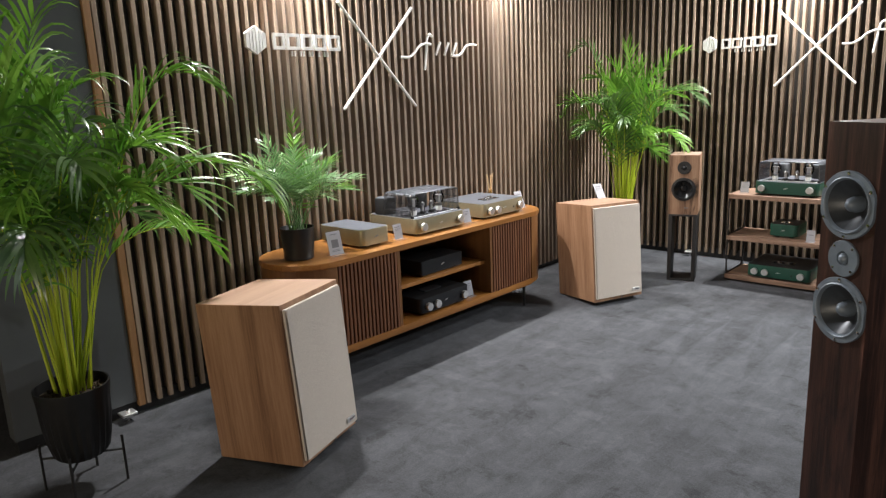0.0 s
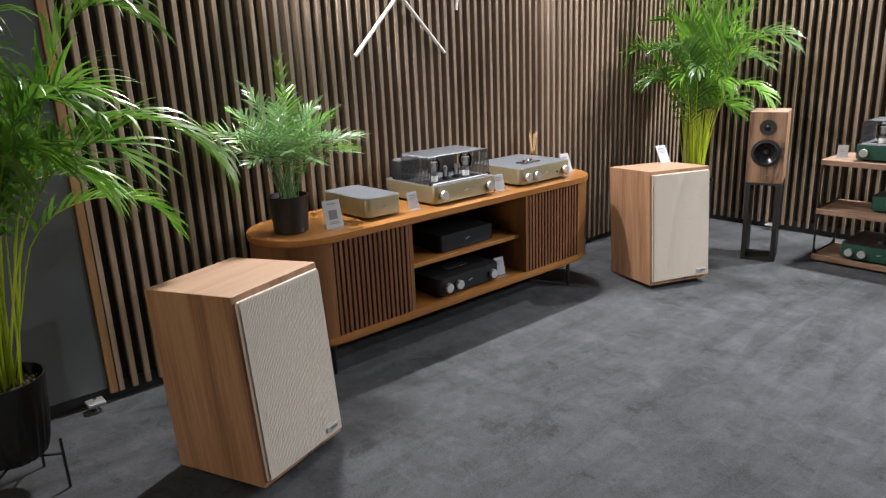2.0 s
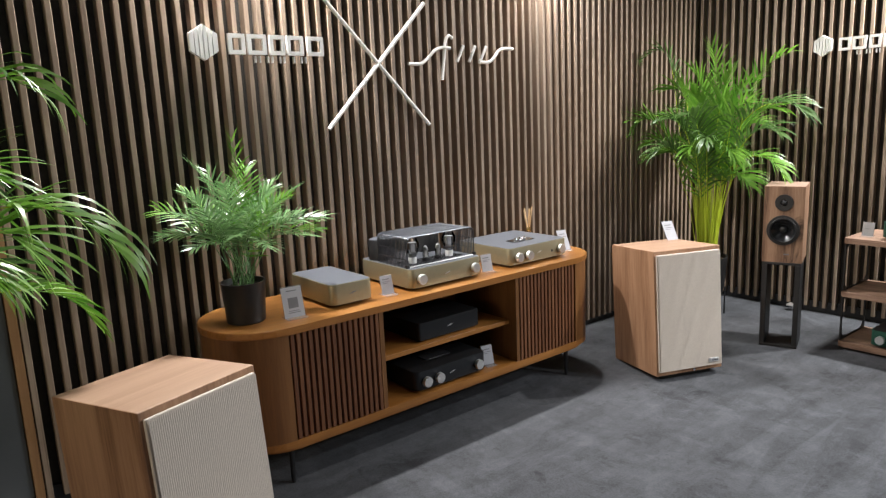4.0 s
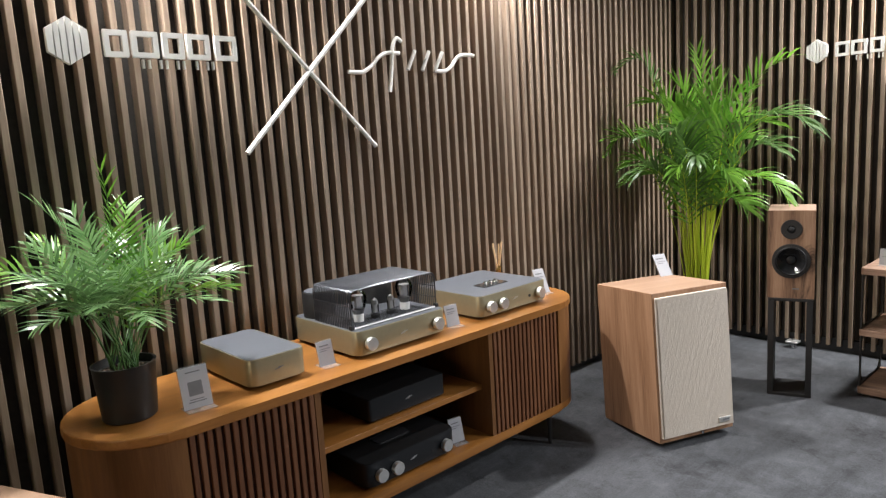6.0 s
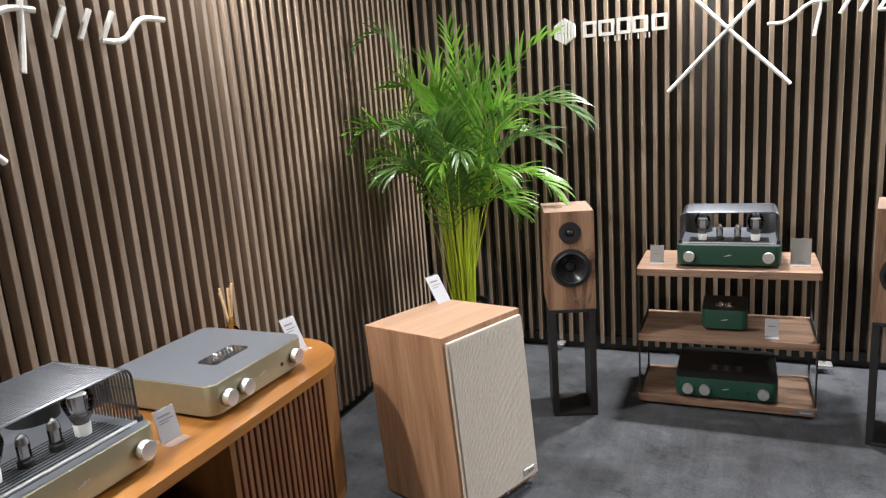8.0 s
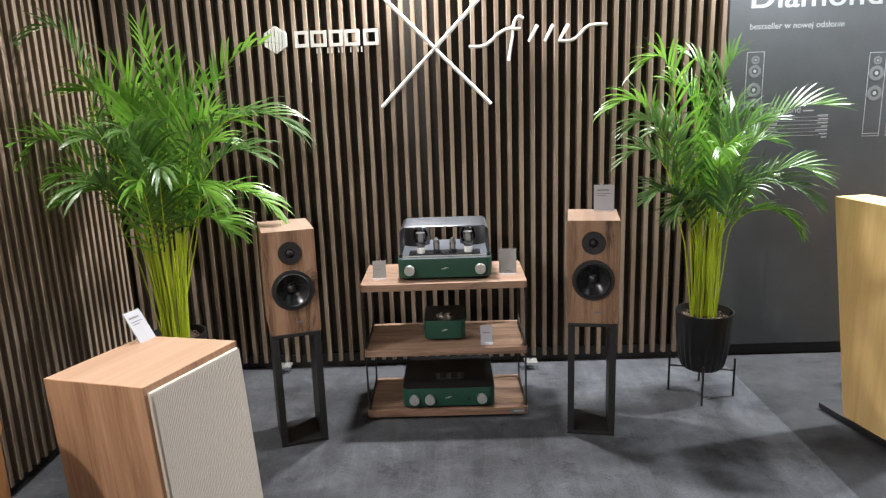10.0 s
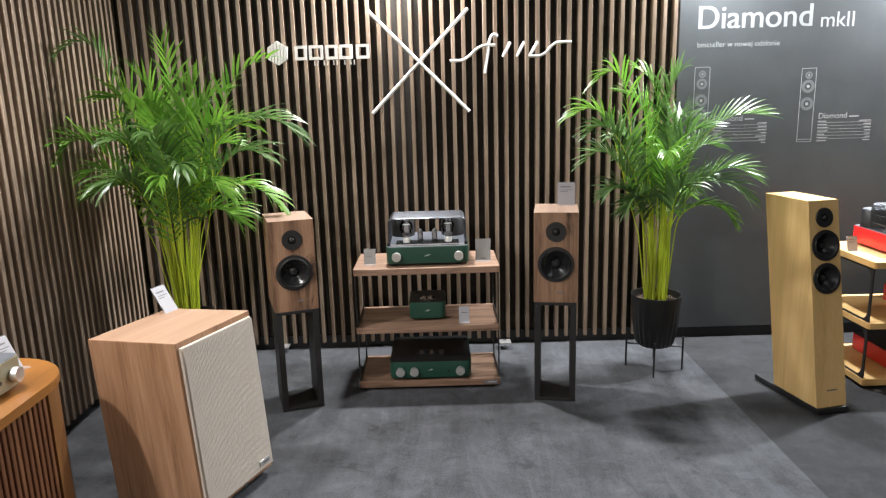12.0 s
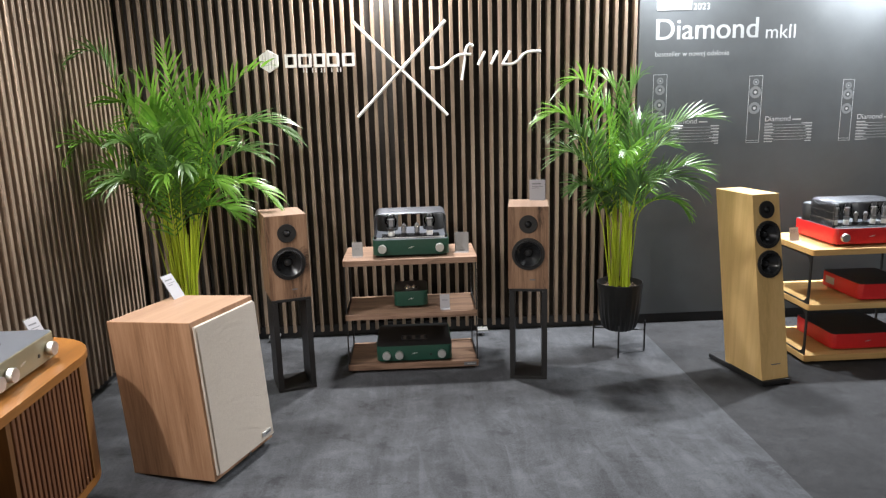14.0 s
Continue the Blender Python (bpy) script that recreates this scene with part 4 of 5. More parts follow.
def valve_amplifier(m, paint, label, four=False, cage=True):
    w, d, h = 0.386, 0.375, 0.078
    t = thing("valve_amplifier", m, label, "amplifier", "valve amplifiers")
    chassis(t, w, d, h, paint, M_TOPGREY)
    z = 0.012 + h + 0.0012
    knob(t, -0.145, 0.047)
    knob(t, 0.145, 0.047)
    maker_mark(t, 0.05, M_ALU)
    for y in [0.03 + 0.0115 * i for i in range(12)]:
        part("vent_rib", box(-0.15, 0.15, y, y + 0.0022, z, z + 0.0016), M_BLACK, t)
    for x in (-0.125, 0.125) if not four else (-0.13, 0.0, 0.13):
        c = part("transformer_can", lathe([(0.057, 0), (0.057, 0.083), (0.054, 0.087), (0, 0.087)], 36), M_BLACK, t, "round black transformer can", m=pose(x, 0.302, z), smooth=True)
        part("can_disc", lathe([(0.05, 0.0872), (0.05, 0.0895), (0, 0.09)], 36), M_TOPGREY, c, smooth=True)
    for x in (-0.1, 0.1) if not four else (-0.13, -0.07, 0.07, 0.13):
        big_valve(t, x, 0.11, z, 1.0 if not four else 0.8)
    for x in (-0.034, 0.034) if not four else (-0.025, 0.025):
        small_valve(t, x, 0.105, z)
    ch, cw, r = 0.126, 0.362, 0.024
    path = [(-cw / 2, z)] + [(-cw / 2 + r + r * math.cos(radians(a)), z + ch - r + r * math.sin(radians(a))) for a in range(180, 89, -15)]
    path += [(cw / 2 - r + r * math.cos(radians(a)), z + ch - r + r * math.sin(radians(a))) for a in range(90, -1, -15)] + [(cw / 2, z)]
    c = part("cage", add_tube(bmesh.new(), [(x, 0.038, q) for x, q in path], 0.003, 8), M_CAGE, t, "cage of bent black bars", smooth=True)
    first = None
    for k in range(21):
        y = 0.05 + 0.0098 * k
        if first:
            again(first, pose(0, y, 0), c)
        else:
            first = part("cage_bar", add_tube(bmesh.new(), [(x, 0, q) for x, q in path], 0.0024, 6), M_CAGE, c, m=pose(0, y, 0))
    for x in (-cw / 2, cw / 2):
        for q in (0.035, 0.075):
            part("cage_rod", add_tube(bmesh.new(), [(x, 0.04, z + q), (x, 0.247, z + q)], 0.002, 6), M_CAGE, c)
        part("cage_foot", box(x - 0.007, x + 0.007, 0.03, 0.045, z, z + 0.014, bev=0.002), M_BLACK, c)
    part("cage_rail", box(-cw / 2, cw / 2, 0.034, 0.04, z, z + 0.005, bev=0.001), M_ALU, c)
    return t


def preamplifier(m, paint, lid, label, window=True):
    w, d, h = 0.39, 0.365, 0.078
    t = thing("preamplifier", m, label, "amplifier", "preamplifiers")
    chassis(t, w, d, h, paint, lid)
    for x in (-0.144, -0.078, 0.141):
        knob(t, x, 0.046)
    part("sensor", lathe([(0.006, 0), (0.006, 0.0015), (0, 0.0015)], 14), M_RUBBER, t, m=pose(0.085, 0, 0.042, rx=90))
    maker_mark(t, 0.05, M_ALU)
    z = 0.012 + h + 0.0012
    part("window_well", add_prism(bmesh.new(), rounded(0.142, 0.068, 0.012, 5, 0, 0.125), z, z + 0.001), M_RUBBER, t)
    part("window_glass", add_prism(bmesh.new(), rounded(0.136, 0.062, 0.01, 5, 0, 0.125), z + 0.001, z + 0.003), plain(paint.name + "_smoked_glass", (0.03, 0.03, 0.033), 0.05, 0, 0.05, 20, 0), t, "glossy smoked window")
    for x in (-0.028, 0.0, 0.03) if lid is M_TOPGREY else ():
        part("valve_tip", lathe([(0.01, 0.001), (0.009, 0.008), (0.004, 0.013), (0, 0.014)], 14), M_CHROME, t, m=pose(x, 0.13, z + 0.002), smooth=True)
    return t


def small_box(m, paint, lid, label, w=0.186, d=0.335, window=False):
    t = thing("power_supply", m, label, "hifi box", "small hi-fi boxes")
    chassis(t, w, d, 0.078, paint, lid)
    if window:
        part("window_glass", add_prism(bmesh.new(), rounded(0.07, 0.04, 0.008, 4, 0, 0.07), 0.0915, 0.0935), M_CHROME, t, "small glossy window")
        for x in (-0.016, 0.016):
            part("valve_tip", lathe([(0.009, 0), (0.008, 0.01), (0, 0.014)], 12), M_CHROME, t, m=pose(x, 0.07, 0.0935), smooth=True)
    maker_mark(t, 0.05, M_ALU if paint is not M_CHAMPAGNE else M_TOPGREY)
    return t


small_box(pose(-2.443, 2.378, 0.605, rz=90), M_CHAMPAGNE, M_TOPGREY, "small champagne hi-fi box with grey lid on the sideboard")
valve_amplifier(pose(-2.425, 2.835, 0.605, rz=90), M_CHAMPAGNE, "champagne valve amplifier under a bar cage on the sideboard")
preamplifier(pose(-2.428, 3.398, 0.605, rz=90), M_CHAMPAGNE, M_TOPGREY, "champagne preamplifier with three silver knobs on the sideboard")
t = thing("hifi_box", pose(-2.44, 2.846, 0.376, rz=90), "slim black hi-fi box on the sideboard's inner shelf", "hifi box")
chassis(t, 0.335, 0.28, 0.074, M_BLACKBOX, M_TOPBLACK, 0.008, 0.012)
maker_mark(t, 0.045, M_ALU)
preamplifier(pose(-2.385, 2.805, 0.186, rz=90), M_BLACKBOX, M_TOPBLACK, "black preamplifier with silver knobs inside the sideboard")
valve_amplifier(pose(-1.303, 4.885, 0.598), M_GREEN, "dark green valve amplifier under a bar cage on the rack")
small_box(pose(-1.313, 4.93, 0.315), M_GREEN, M_TOPBLACK, "small dark green hi-fi box on the middle rack shelf", 0.176, 0.22, True)
preamplifier(pose(-1.305, 4.845, 0.046), M_GREEN, M_TOPBLACK, "dark green preamplifier with silver knobs on the lowest shelf")
valve_amplifier(pose(1.01, 4.752, 0.598), M_RED, "bright red valve amplifier under a bar cage on the rack", True)
t = small_box(pose(1.1, 4.72, 0.315), M_RED, M_TOPBLACK, "low red hi-fi box on the middle rack shelf", 0.3, 0.33)
part("side_label", box(-0.1512, -0.1502, 0.21, 0.285, 0.032, 0.07), M_PAPER, t, "white paper label")
small_box(pose(1.04, 4.745, 0.046), M_RED, M_TOPBLACK, "wide red hi-fi box on the lowest shelf", 0.38, 0.35)


# ---- cards ----
def card(m, w, h, label, lines, lean=14, clear_stand=True, code=False, paper=None):
    t = thing("price_card", m, label, "card", "price cards")
    tilt = pose(0, 0, 0.002, rx=-lean)
    part("card_face", box(-w / 2, w / 2, -0.0008, 0.0008, 0, h), paper or M_PAPER, t, m=tilt)
    for z, a, b, q in lines:
        part("card_print", box(a * w / 2, b * w / 2, -0.0013, -0.0009, z * h, z * h + q * h), M_INK, t, m=tilt)
    if code:
        part("card_square", box(-0.019, 0.019, -0.0013, -0.0009, h * 0.3, h * 0.3 + 0.038), M_INK, t, m=tilt)
    part("card_stand", box(-w / 2, w / 2, -0.03, 0.03, 0, 0.0018), M_ACRYLIC if clear_stand else M_PAPER, t, "clear bent acrylic stand")
    if clear_stand:
        part("card_back", box(-w / 2 - 0.001, w / 2 + 0.001, 0.0011, 0.0026, 0, h + 0.003), M_ACRYLIC, t, m=tilt)
    return t


L1 = ((0.78, -0.7, 0.5, 0.05), (0.66, -0.7, 0.7, 0.025), (0.58, -0.7, 0.2, 0.025))
card(pose(-2.457, 2.139, 0.605, rz=86), 0.078, 0.11, "white card with a grey printed square in a clear stand", ((0.86, -0.5, 0.5, 0.03), (0.14, -0.6, 0.6, 0.025), (0.2, -0.5, 0.5, 0.02)), code=True)
card(pose(-2.471, 2.56, 0.605, rz=88), 0.055, 0.075, "small white price card in a clear stand beside the amplifier", L1)
card(pose(-2.468, 3.102, 0.605, rz=82), 0.055, 0.075, "small white price card in a clear stand between amplifiers", L1)
card(pose(-2.517, 3.69, 0.605, rz=77), 0.056, 0.105, "white price card beside the champagne preamplifier", L1, 26)
card(pose(-2.43, 3.055, 0.186, rz=80), 0.055, 0.085, "small white card inside the sideboard", L1)
card(pose(-2.252, 4.232, 0.604, rz=70), 0.066, 0.11, "white price card on the walnut loudspeaker's top", L1, 32)
card(pose(-1.58, 4.945, 0.598), 0.055, 0.07, "clear card holder on the rack's top shelf", ((0.5, -0.6, 0.4, 0.04),), paper=M_PAPER_DIM)
card(pose(-1.04, 4.965, 0.598, rz=-6), 0.072, 0.1, "grey card with a gold strip on the rack's top shelf", ((0.06, -0.3, 0.4, 0.05),), paper=M_PAPER_DIM)
card(pose(-1.138, 4.9, 0.315), 0.05, 0.072, "small white price card on the middle rack shelf", ((0.55, -0.6, 0.6, 0.05),), 6, False)
card(pose(-0.66, 4.875, 0.868, rz=-9), 0.078, 0.1, "white price card on the bookshelf loudspeaker", L1, 8)
card(pose(0.712, 4.925, 0.598, rz=4), 0.05, 0.07, "white price card on the blond rack", L1)


# ---- reed diffuser ----
t = thing("reed_diffuser", pose(-2.745, 3.655, 0.605), "amber glass reed diffuser with pale sticks on the sideboard", "diffuser")
part("bottle", lathe([(0, 0), (0.024, 0), (0.026, 0.004), (0.026, 0.06), (0.02, 0.07), (0.011, 0.076), (0.011, 0.088), (0, 0.088)], 24), M_AMBER, t, smooth=True)
part("collar", lathe([(0.013, 0.084), (0.013, 0.104), (0.009, 0.105), (0, 0.105)], 20), M_GOLD, t, "brass collar", smooth=True)
for k, (ax, ay, top) in enumerate(((0.006, -0.036, 0.196), (-0.008, -0.02, 0.205), (0.004, 0.004, 0.2), (0.008, 0.02, 0.21), (-0.004, 0.03, 0.203))):
    part("reed", add_tube(bmesh.new(), [(-ax * 0.2, -ay * 0.2, 0.03), (ax, ay, top)], 0.0037, 7), M_REED, t)


# ---- palms ----
def frond(rng, base, tip, end, leaf_len, pairs, start, leaf_w, stem_r, sag=0.3, fan=62, vee=28, roll=20, tight=0.12, neck=0.5):
    """A stalk that rises out of the bundle and arches to its tip, where it points end degrees below the level; slim paired leaflets stand in a V along its upper part."""
    bm = bmesh.new()
    base, tip = Vector(base), Vector(tip)
    out = Vector((tip.x - base.x, tip.y - base.y, 0))
    reach, rise = out.length, tip.z - base.z
    out = out.normalized() if reach > 1e-4 else Vector((1, 0, 0))
    dip = radians(end)
    high = min(neck, 0.72 * rise) if end < 30 else min(neck, 0.9 * rise)
    p1 = base + out * tight * reach + Vector((0, 0, high))
    far = (tip - p1).length
    up_way = (Vector((0, 0, 1)) + out * (0.25 + 0.2 * math.cos(dip))).normalized()
    p2 = p1 + up_way * far * (0.34 + 0.22 * max(0.0, math.sin(dip)))
    p3 = tip - (out * math.cos(dip) - Vector((0, 0, math.sin(dip)))) * far * 0.38

    def curve(u):
        if u < 0.4:
            return base.lerp(p1, u / 0.4)
        u = (u - 0.4) / 0.6
        return (1 - u) ** 3 * p1 + 3 * u * (1 - u) ** 2 * p2 + 3 * u * u * (1 - u) * p3 + u ** 3 * tip

    n = 16
    cut = max(2, int(n * (start + 0.62 * (1 - start))))
    size_at = lambda i: max(0.0009, stem_r * (1 - 0.8 * i / n))
    add_tube(bm, [curve(i / n) for i in range(cut + 1)], [size_at(i) for i in range(cut + 1)], 5, 1)
    add_tube(bm, [curve(i / n) for i in range(cut, n + 1)], [size_at(i) for i in range(cut, n + 1)], 5, 0)
    twist = radians(rng.uniform(-roll, roll))
    flat0 = out.cross(Vector((0, 0, 1)))
    segs = 6
    for i in range(pairs):
        f = (i + 0.5) / pairs
        for s in (-1, 1):
            u = min(0.995, start + (1 - start) * (f + rng.uniform(-0.25, 0.25) / pairs))
            q = curve(u)
            d = (curve(min(1, u + 0.02)) - curve(u - 0.02)).normalized()
            up = flat0.cross(d).normalized()
            side = d.cross(up)
            side, up = side * math.cos(twist) + up * math.sin(twist), up * math.cos(twist) - side * math.sin(twist)
            size = leaf_len * (0.42 + 0.58 * math.sin(math.pi * (0.18 + 0.74 * f))) * rng.uniform(0.85, 1.12)
            ang = radians(fan * (1 - 0.62 * f) + rng.uniform(-6, 6))
            lift = radians(vee + rng.uniform(-8, 8))
            w0 = (d * math.cos(ang) + (s * side * math.cos(lift) + up * math.sin(lift)) * math.sin(ang)).normalized()
            face = up * math.cos(lift) - s * side * math.sin(lift)
            drop = sag * rng.uniform(0.6, 1.35)
            rows = []
            for k in range(segs + 1):
                v = k / segs
                width = leaf_w * min(1.0, 0.3 + 2.6 * v) * (1 - v) ** 0.75 + 0.0004
                flat = w0.cross(face).normalized()
                rows.append((bm.verts.new(q + flat * width), bm.verts.new(q - flat * width)))
                w0 = (w0 + Vector((0, 0, -drop * (0.1 + 0.85 * v)))).normalized()
                q = q + w0 * size / segs
            for a, b in zip(rows, rows[1:]):
                bm.faces.new((a[0], a[1], b[1], b[0])).material_index = 0
    return bm


def pot_mesh(r, h, ribs=24):
    def rib(q, z, a):
        k = max(0.0, min(1.0, (h * 0.78 - z) / (h * 0.3))) if z < h * 0.78 else 0
        return q * (1 + 0.03 * k * math.cos(ribs * a)) if q > r * 0.5 else q

    prof = [(0, 0), (r * 0.62, 0), (r * 0.74, h * 0.06), (r * 0.83, h * 0.25), (r * 0.9, h * 0.5), (r * 0.955, h * 0.78), (r, h * 0.98), (r, h), (r * 0.955, h), (r * 0.93, h * 0.86), (0, h * 0.86)]
    return lathe(prof, 96, ribs=rib)


def plant_stand(m, top, r):
    t = thing("plant_stand", m, "thin black metal four-legged plant stand on the carpet", "plant stand", "plant stands")
    for k in range(4):
        a = radians(45 + 90 * k)
        part("leg", add_tube(bmesh.new(), [(r * math.cos(a), r * math.sin(a), 0), (r * math.cos(a), r * math.sin(a), top + 0.05)], 0.0048, 8), M_BLACK, t)
    for k in range(2):
        a = radians(45 + 90 * k)
        part("crossbar", add_tube(bmesh.new(), [(-r * math.cos(a), -r * math.sin(a), top - 0.005), (r * math.cos(a), r * math.sin(a), top - 0.005)], 0.0045, 6), M_BLACK, t)
    return t


def areca(x, y, spin, seed, key, count, height, reach, label, mat_young=0.25, stand=True, canes=30, thick=0.005, spread=1.7, leaf=0.19, neck=0.45, sag=0.3, fan=54, tight=0.2):
    rng = random.Random(seed)
    top = 0.125
    if stand:
        plant_stand(pose(x, y, 0, rz=spin), top, 0.136)
    t = thing("potted_palm", pose(x, y, top), label, "plant", "potted areca palms")
    part("pot", pot_mesh(0.122, 0.262), M_POT, t, "black ribbed plastic pot", smooth=True)
    bm = lathe([(0.112, 0.226), (0.08, 0.233), (0.03, 0.236), (0, 0.237)], 32)
    for i in range(70):
        a, q = rng.uniform(0, 6.3), 0.1 * math.sqrt(rng.random())
        bmesh.ops.create_icosphere(bm, subdivisions=1, radius=1, matrix=pose(q * math.cos(a), q * math.sin(a), 0.238, rng.uniform(0, 90), rng.uniform(0, 90), rng.uniform(0, 90)) @ Matrix.Diagonal((rng.uniform(0.005, 0.012), rng.uniform(0.004, 0.009), 0.004, 1)))
    part("soil", bm, M_SOIL, t, "coarse bark potting soil")
    tips = [(tx - x, ty - y, tz - top, end, size) for tx, ty, tz, end, size in key]
    for i in range(count):
        a = i * 2.39996 + rng.uniform(-0.3, 0.3)
        f = (i + 0.5) / count
        q = reach * (0.3 + 0.7 * math.sqrt(f)) * rng.uniform(0.85, 1.1)
        tips.append((q * math.cos(a), q * math.sin(a), height * (1.0 - 0.36 * f ** 1.2) * rng.uniform(0.92, 1.05) - top, -35 + 85 * f + rng.uniform(-12, 12), 1.0))
    for tx, ty, tz, end, size in tips:
        a = math.atan2(ty, tx)
        q = 0.045 * math.sqrt(rng.random())
        base = (q * math.cos(a) + rng.uniform(-0.02, 0.02), q * math.sin(a) + rng.uniform(-0.02, 0.02), 0.225)
        young = rng.random() < mat_young
        bm = frond(rng, base, (tx, ty, tz), end, leaf * size * rng.uniform(0.88, 1.12), int(rng.randint(19, 24) * (0.45 + 0.55 * size)), rng.uniform(0.43, 0.5), 0.0078 * (leaf / 0.19) ** 0.5, 0.004, sag * rng.uniform(0.4, 1.5), fan, 30, 20, tight, neck * rng.uniform(0.7, 1.4))
        low = min(v.co.x + x for v in bm.verts)
        if low < FACE_W + 0.006 or max(v.co.y + y for v in bm.verts) > FACE_N - 0.006:
            for v in bm.verts:
                v.co.x = max(v.co.x, FACE_W + 0.006 - x + 0.02 * rng.random())
                v.co.y = min(v.co.y, FACE_N - 0.006 - y - 0.02 * rng.random())
        part("frond", bm, [M_LEAF_YOUNG if young else M_LEAF, M_STEM], t, smooth=True)
    for i in range(canes):
        a, q = rng.uniform(0, 6.3), rng.uniform(0.01, 0.05)
        b = Vector((q * math.cos(a), q * math.sin(a), 0.225))
        e = Vector((q * spread * math.cos(a), q * spread * math.sin(a), rng.uniform(0.5, 0.85)))
        part("cane", add_tube(bmesh.new(), [b, b.lerp(e, 0.5) + Vector((0, 0, 0.01)), e], [thick, thick * 0.8, thick * 0.45], 6), M_STEM, t, smooth=True)
    return t


areca(-2.43, 0.915, 10, 11, [
    (-2.3, 0.94, 1.6, -48, 1.1), (-2.09, 1.374, 1.385, 40, 1), (-1.89, 1.448, 1.02, 55, 0.9), (-2.32, 1.455, 0.77, 74, 0.6), (-2.15, 1.3, 1.02, 60, 1), (-2.2, 1.25, 1.2, 30, 1),
    (-2.3, 0.78, 1.6, -50, 1.1), (-2.2, 0.72, 1.3, 20, 1), (-2.1, 1.1, 1.05, 40, 1), (-2.0, 0.9, 1.15, 40, 1), (-2.15, 0.62, 1.1, 40, 1), (-2.5, 0.6, 1.45, 0, 1),
    (-2.6, 0.9, 1.5, -20, 1), (-2.2, 1.22, 0.95, 60, 1), (-2.15, 1.0, 1.28, 10, 1), (-2.05, 1.15, 1.18, 30, 1), (-2.3, 1.05, 1.4, -15, 1), (-2.1, 0.75, 0.92, 60, 1)],
    7, 1.4, 0.42, "tall areca palm with arching fronds in a ribbed black pot", 0.8, canes=12, thick=0.0075, spread=2.2, leaf=0.25, neck=0.42, sag=0.55)
areca(-2.46, 4.93, 20, 23, [
    (-2.8, 4.76, 1.6, 40, 0.9), (-2.83, 4.7, 1.18, 62, 1.1), (-2.42, 4.85, 1.63, -52, 1), (-2.74, 4.7, 1.08, 40, 0.8), (-2.6, 4.6, 1.04, 55, 1), (-2.26, 4.78, 1.47, -48, 1.1),
    (-1.947, 4.8, 1.55, -5, 0.8), (-1.86, 4.8, 1.23, 48, 1), (-1.956, 4.8, 0.91, 60, 0.8), (-2.02, 4.85, 1.13, 40, 0.9), (-2.54, 4.85, 1.5, -42, 1), (-2.66, 4.8, 1.4, 15, 1),
    (-2.12, 4.75, 1.3, 10, 1), (-2.3, 4.6, 1.1, 35, 1), (-2.15, 4.65, 1.0, 45, 1), (-2.42, 4.6, 1.25, 15, 1), (-2.2, 4.95, 1.42, -10, 1), (-2.7, 5.05, 1.3, 25, 1), (-2.15, 5.15, 1.25, 25, 1)],
    14, 1.42, 0.36, "tall bushy areca palm standing in the corner", 0.5, canes=34, thick=0.0048, spread=1.5, leaf=0.195, neck=0.5)
areca(-0.18, 5.03, 28, 37, [
    (-0.52, 4.92, 1.42, 42, 0.9), (-0.615, 4.95, 1.27, 35, 1), (-0.57, 4.85, 1.19, 42, 1), (-0.545, 5.0, 1.06, 48, 1), (-0.468, 4.9, 0.91, 40, 0.9), (-0.383, 4.85, 0.85, 62, 0.8),
    (-0.3, 5.1, 1.48, -25, 0.9), (-0.12, 5.0, 1.46, -55, 1.05), (0.234, 4.95, 1.25, 12, 1), (0.202, 4.93, 0.975, 42, 1), (0.145, 4.85, 0.89, 50, 0.9), (0.073, 4.8, 0.79, 66, 0.8),
    (-0.36, 5.05, 1.36, -15, 1), (-0.05, 4.85, 1.2, 0, 1), (0.1, 5.1, 1.1, 25, 1), (-0.25, 4.75, 1.1, 20, 1), (-0.02, 5.2, 1.25, 5, 1), (-0.38, 5.2, 1.15, 30, 1)],
    4, 1.25, 0.25, "areca palm in a ribbed black pot on a thin stand", 0.3, canes=24, thick=0.0045, spread=1.15, leaf=0.178, neck=0.44, sag=0.24, fan=46, tight=0.13)

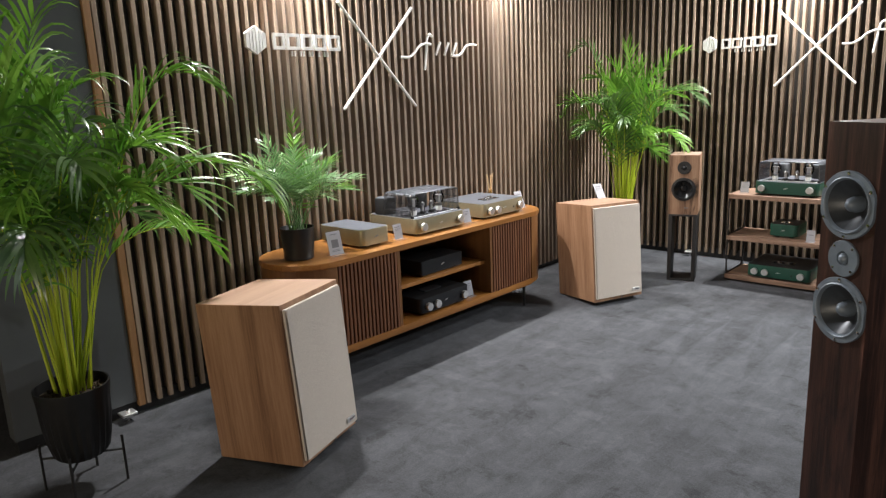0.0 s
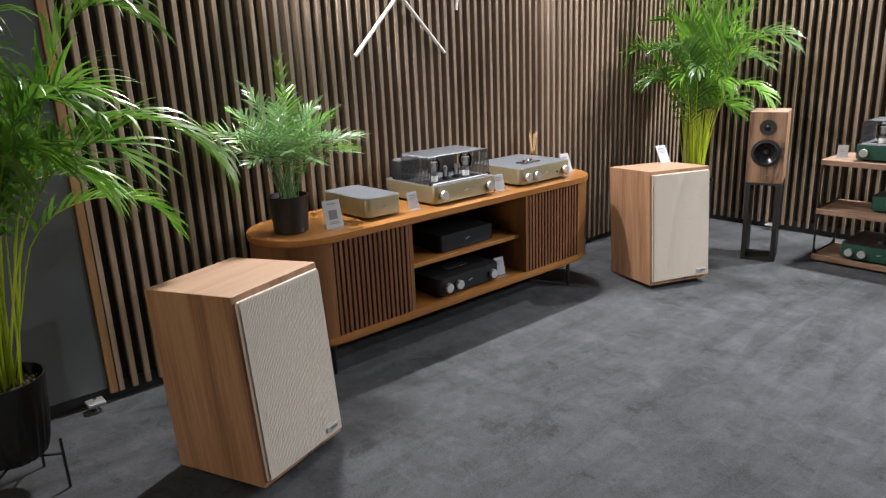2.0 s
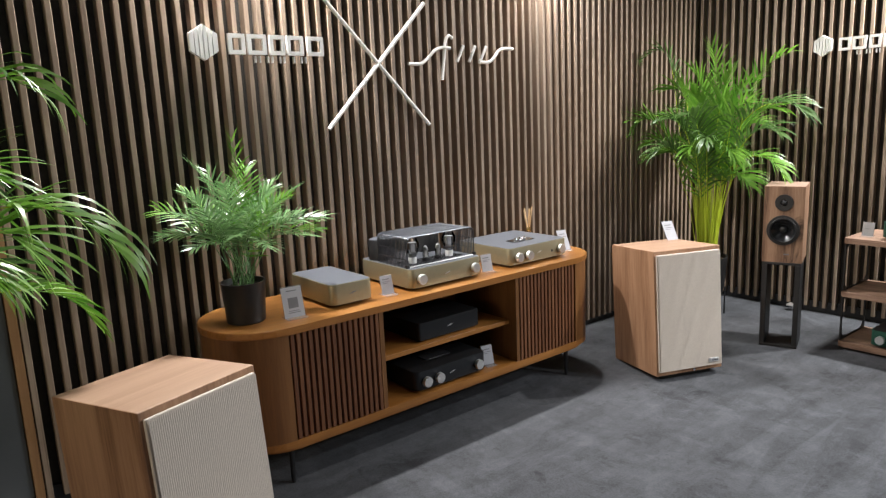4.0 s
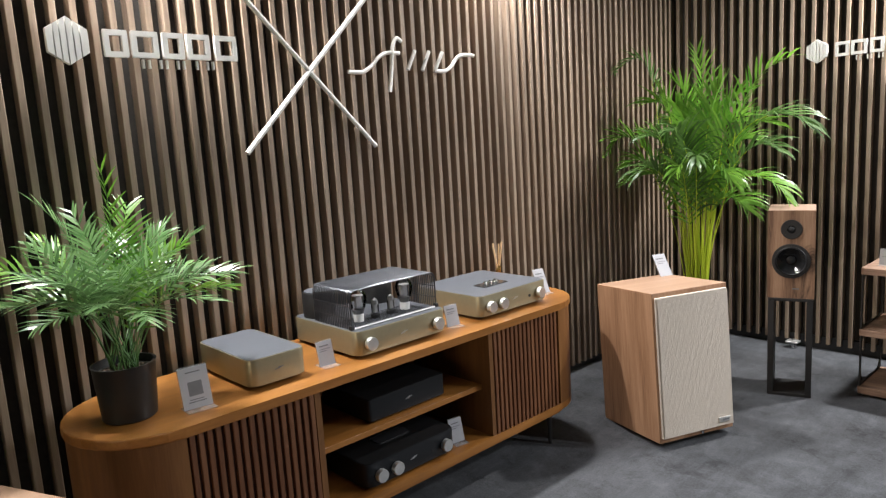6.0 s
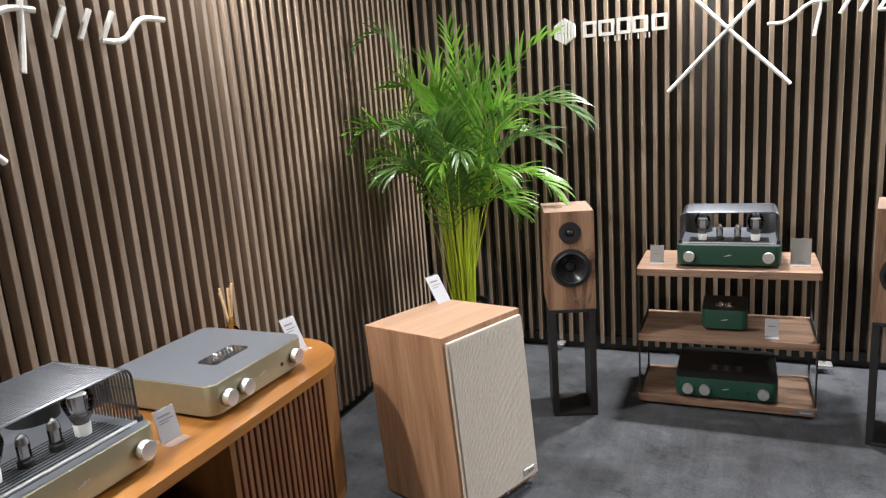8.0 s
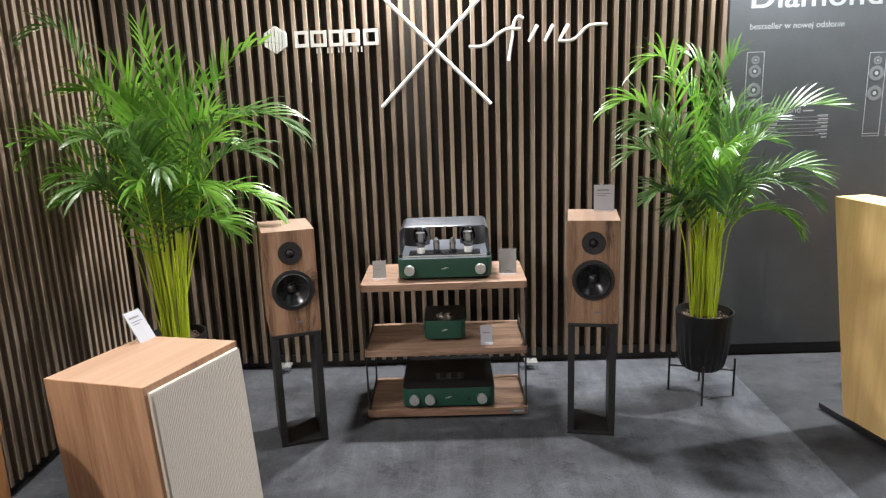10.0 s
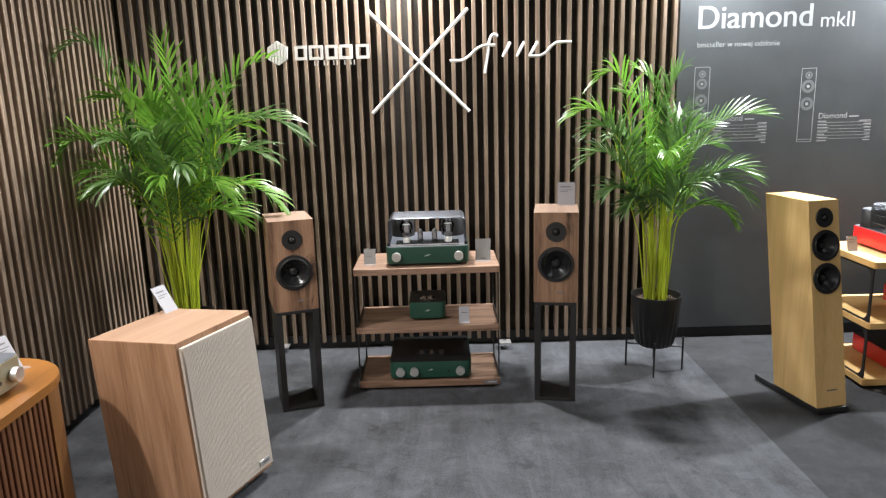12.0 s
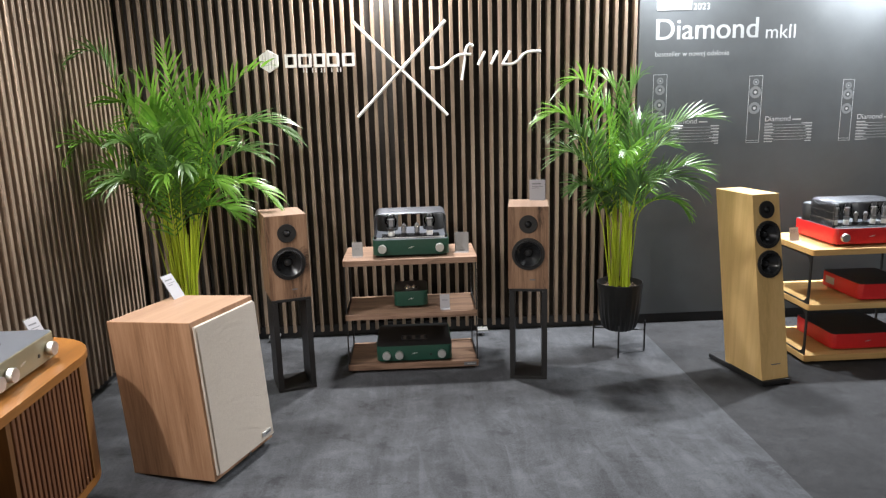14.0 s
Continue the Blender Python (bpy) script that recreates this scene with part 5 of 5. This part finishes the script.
# small palm on the sideboard
rng = random.Random(5)
t = thing("small_palm", pose(-2.555, 1.995, 0.605), "bushy parlour palm in a matt black pot on the sideboard", "plant")
part("pot", lathe([(0, 0), (0.064, 0), (0.068, 0.004), (0.078, 0.142), (0.08, 0.148), (0.074, 0.148), (0.07, 0.128), (0, 0.128)], 48), M_POT, t, "matt black plastic pot", smooth=True)
part("soil", lathe([(0.071, 0.126), (0.04, 0.132), (0, 0.133)], 24), M_SOIL, t)
for i in range(36):
    a = i * 2.39996
    f = (i + 0.5) / 36
    q = 0.31 * (0.28 + 0.72 * math.sqrt(f)) * rng.uniform(0.8, 1.1)
    tz = (0.63 - 0.32 * f ** 0.6) * rng.uniform(0.86, 1.06)
    if i == 0:
        q, tz = 0.025, 0.65
    tx = max(q * math.cos(a), -0.26)
    bm = frond(rng, (rng.uniform(-0.03, 0.03), rng.uniform(-0.03, 0.03), 0.125), (tx, q * math.sin(a), tz), -80 if i == 0 else -45 + 62 * f, rng.uniform(0.075, 0.105), rng.randint(12, 16), rng.uniform(0.36, 0.46) if i else 0.24, 0.0046, 0.0022, 0.14 if i else 0.1, 66 if i else 86, 14, 35 if i else 3, 0.3, 0.17)
    part("frond", bm, [M_LEAF_YOUNG if i < 2 or rng.random() < 0.14 else M_LEAF_SMALL, M_LEAF_SMALL], t, smooth=True)


# ---- levelling brackets at the foot of the partitions ----
def bracket(m):
    t = thing("partition_bracket", m, "silver metal levelling bracket at the partition's foot", "bracket", "partition brackets")
    part("plate", box(-0.032, 0.032, -0.03, 0.03, 0.03, 0.042, bev=0.004), M_ALU, t)
    part("bolt", lathe([(0.008, 0.042), (0.008, 0.05), (0.005, 0.053), (0, 0.054)], 12), M_CHROME, t)
    part("screw_foot", lathe([(0.012, 0), (0.012, 0.004), (0.004, 0.006), (0.004, 0.03), (0, 0.03)], 14), M_CHROME, t)


bracket(pose(-2.825, 1.235, 0, rz=90))
bracket(pose(-2.13, 5.395, 0))
bracket(pose(-0.9, 5.365, 0))
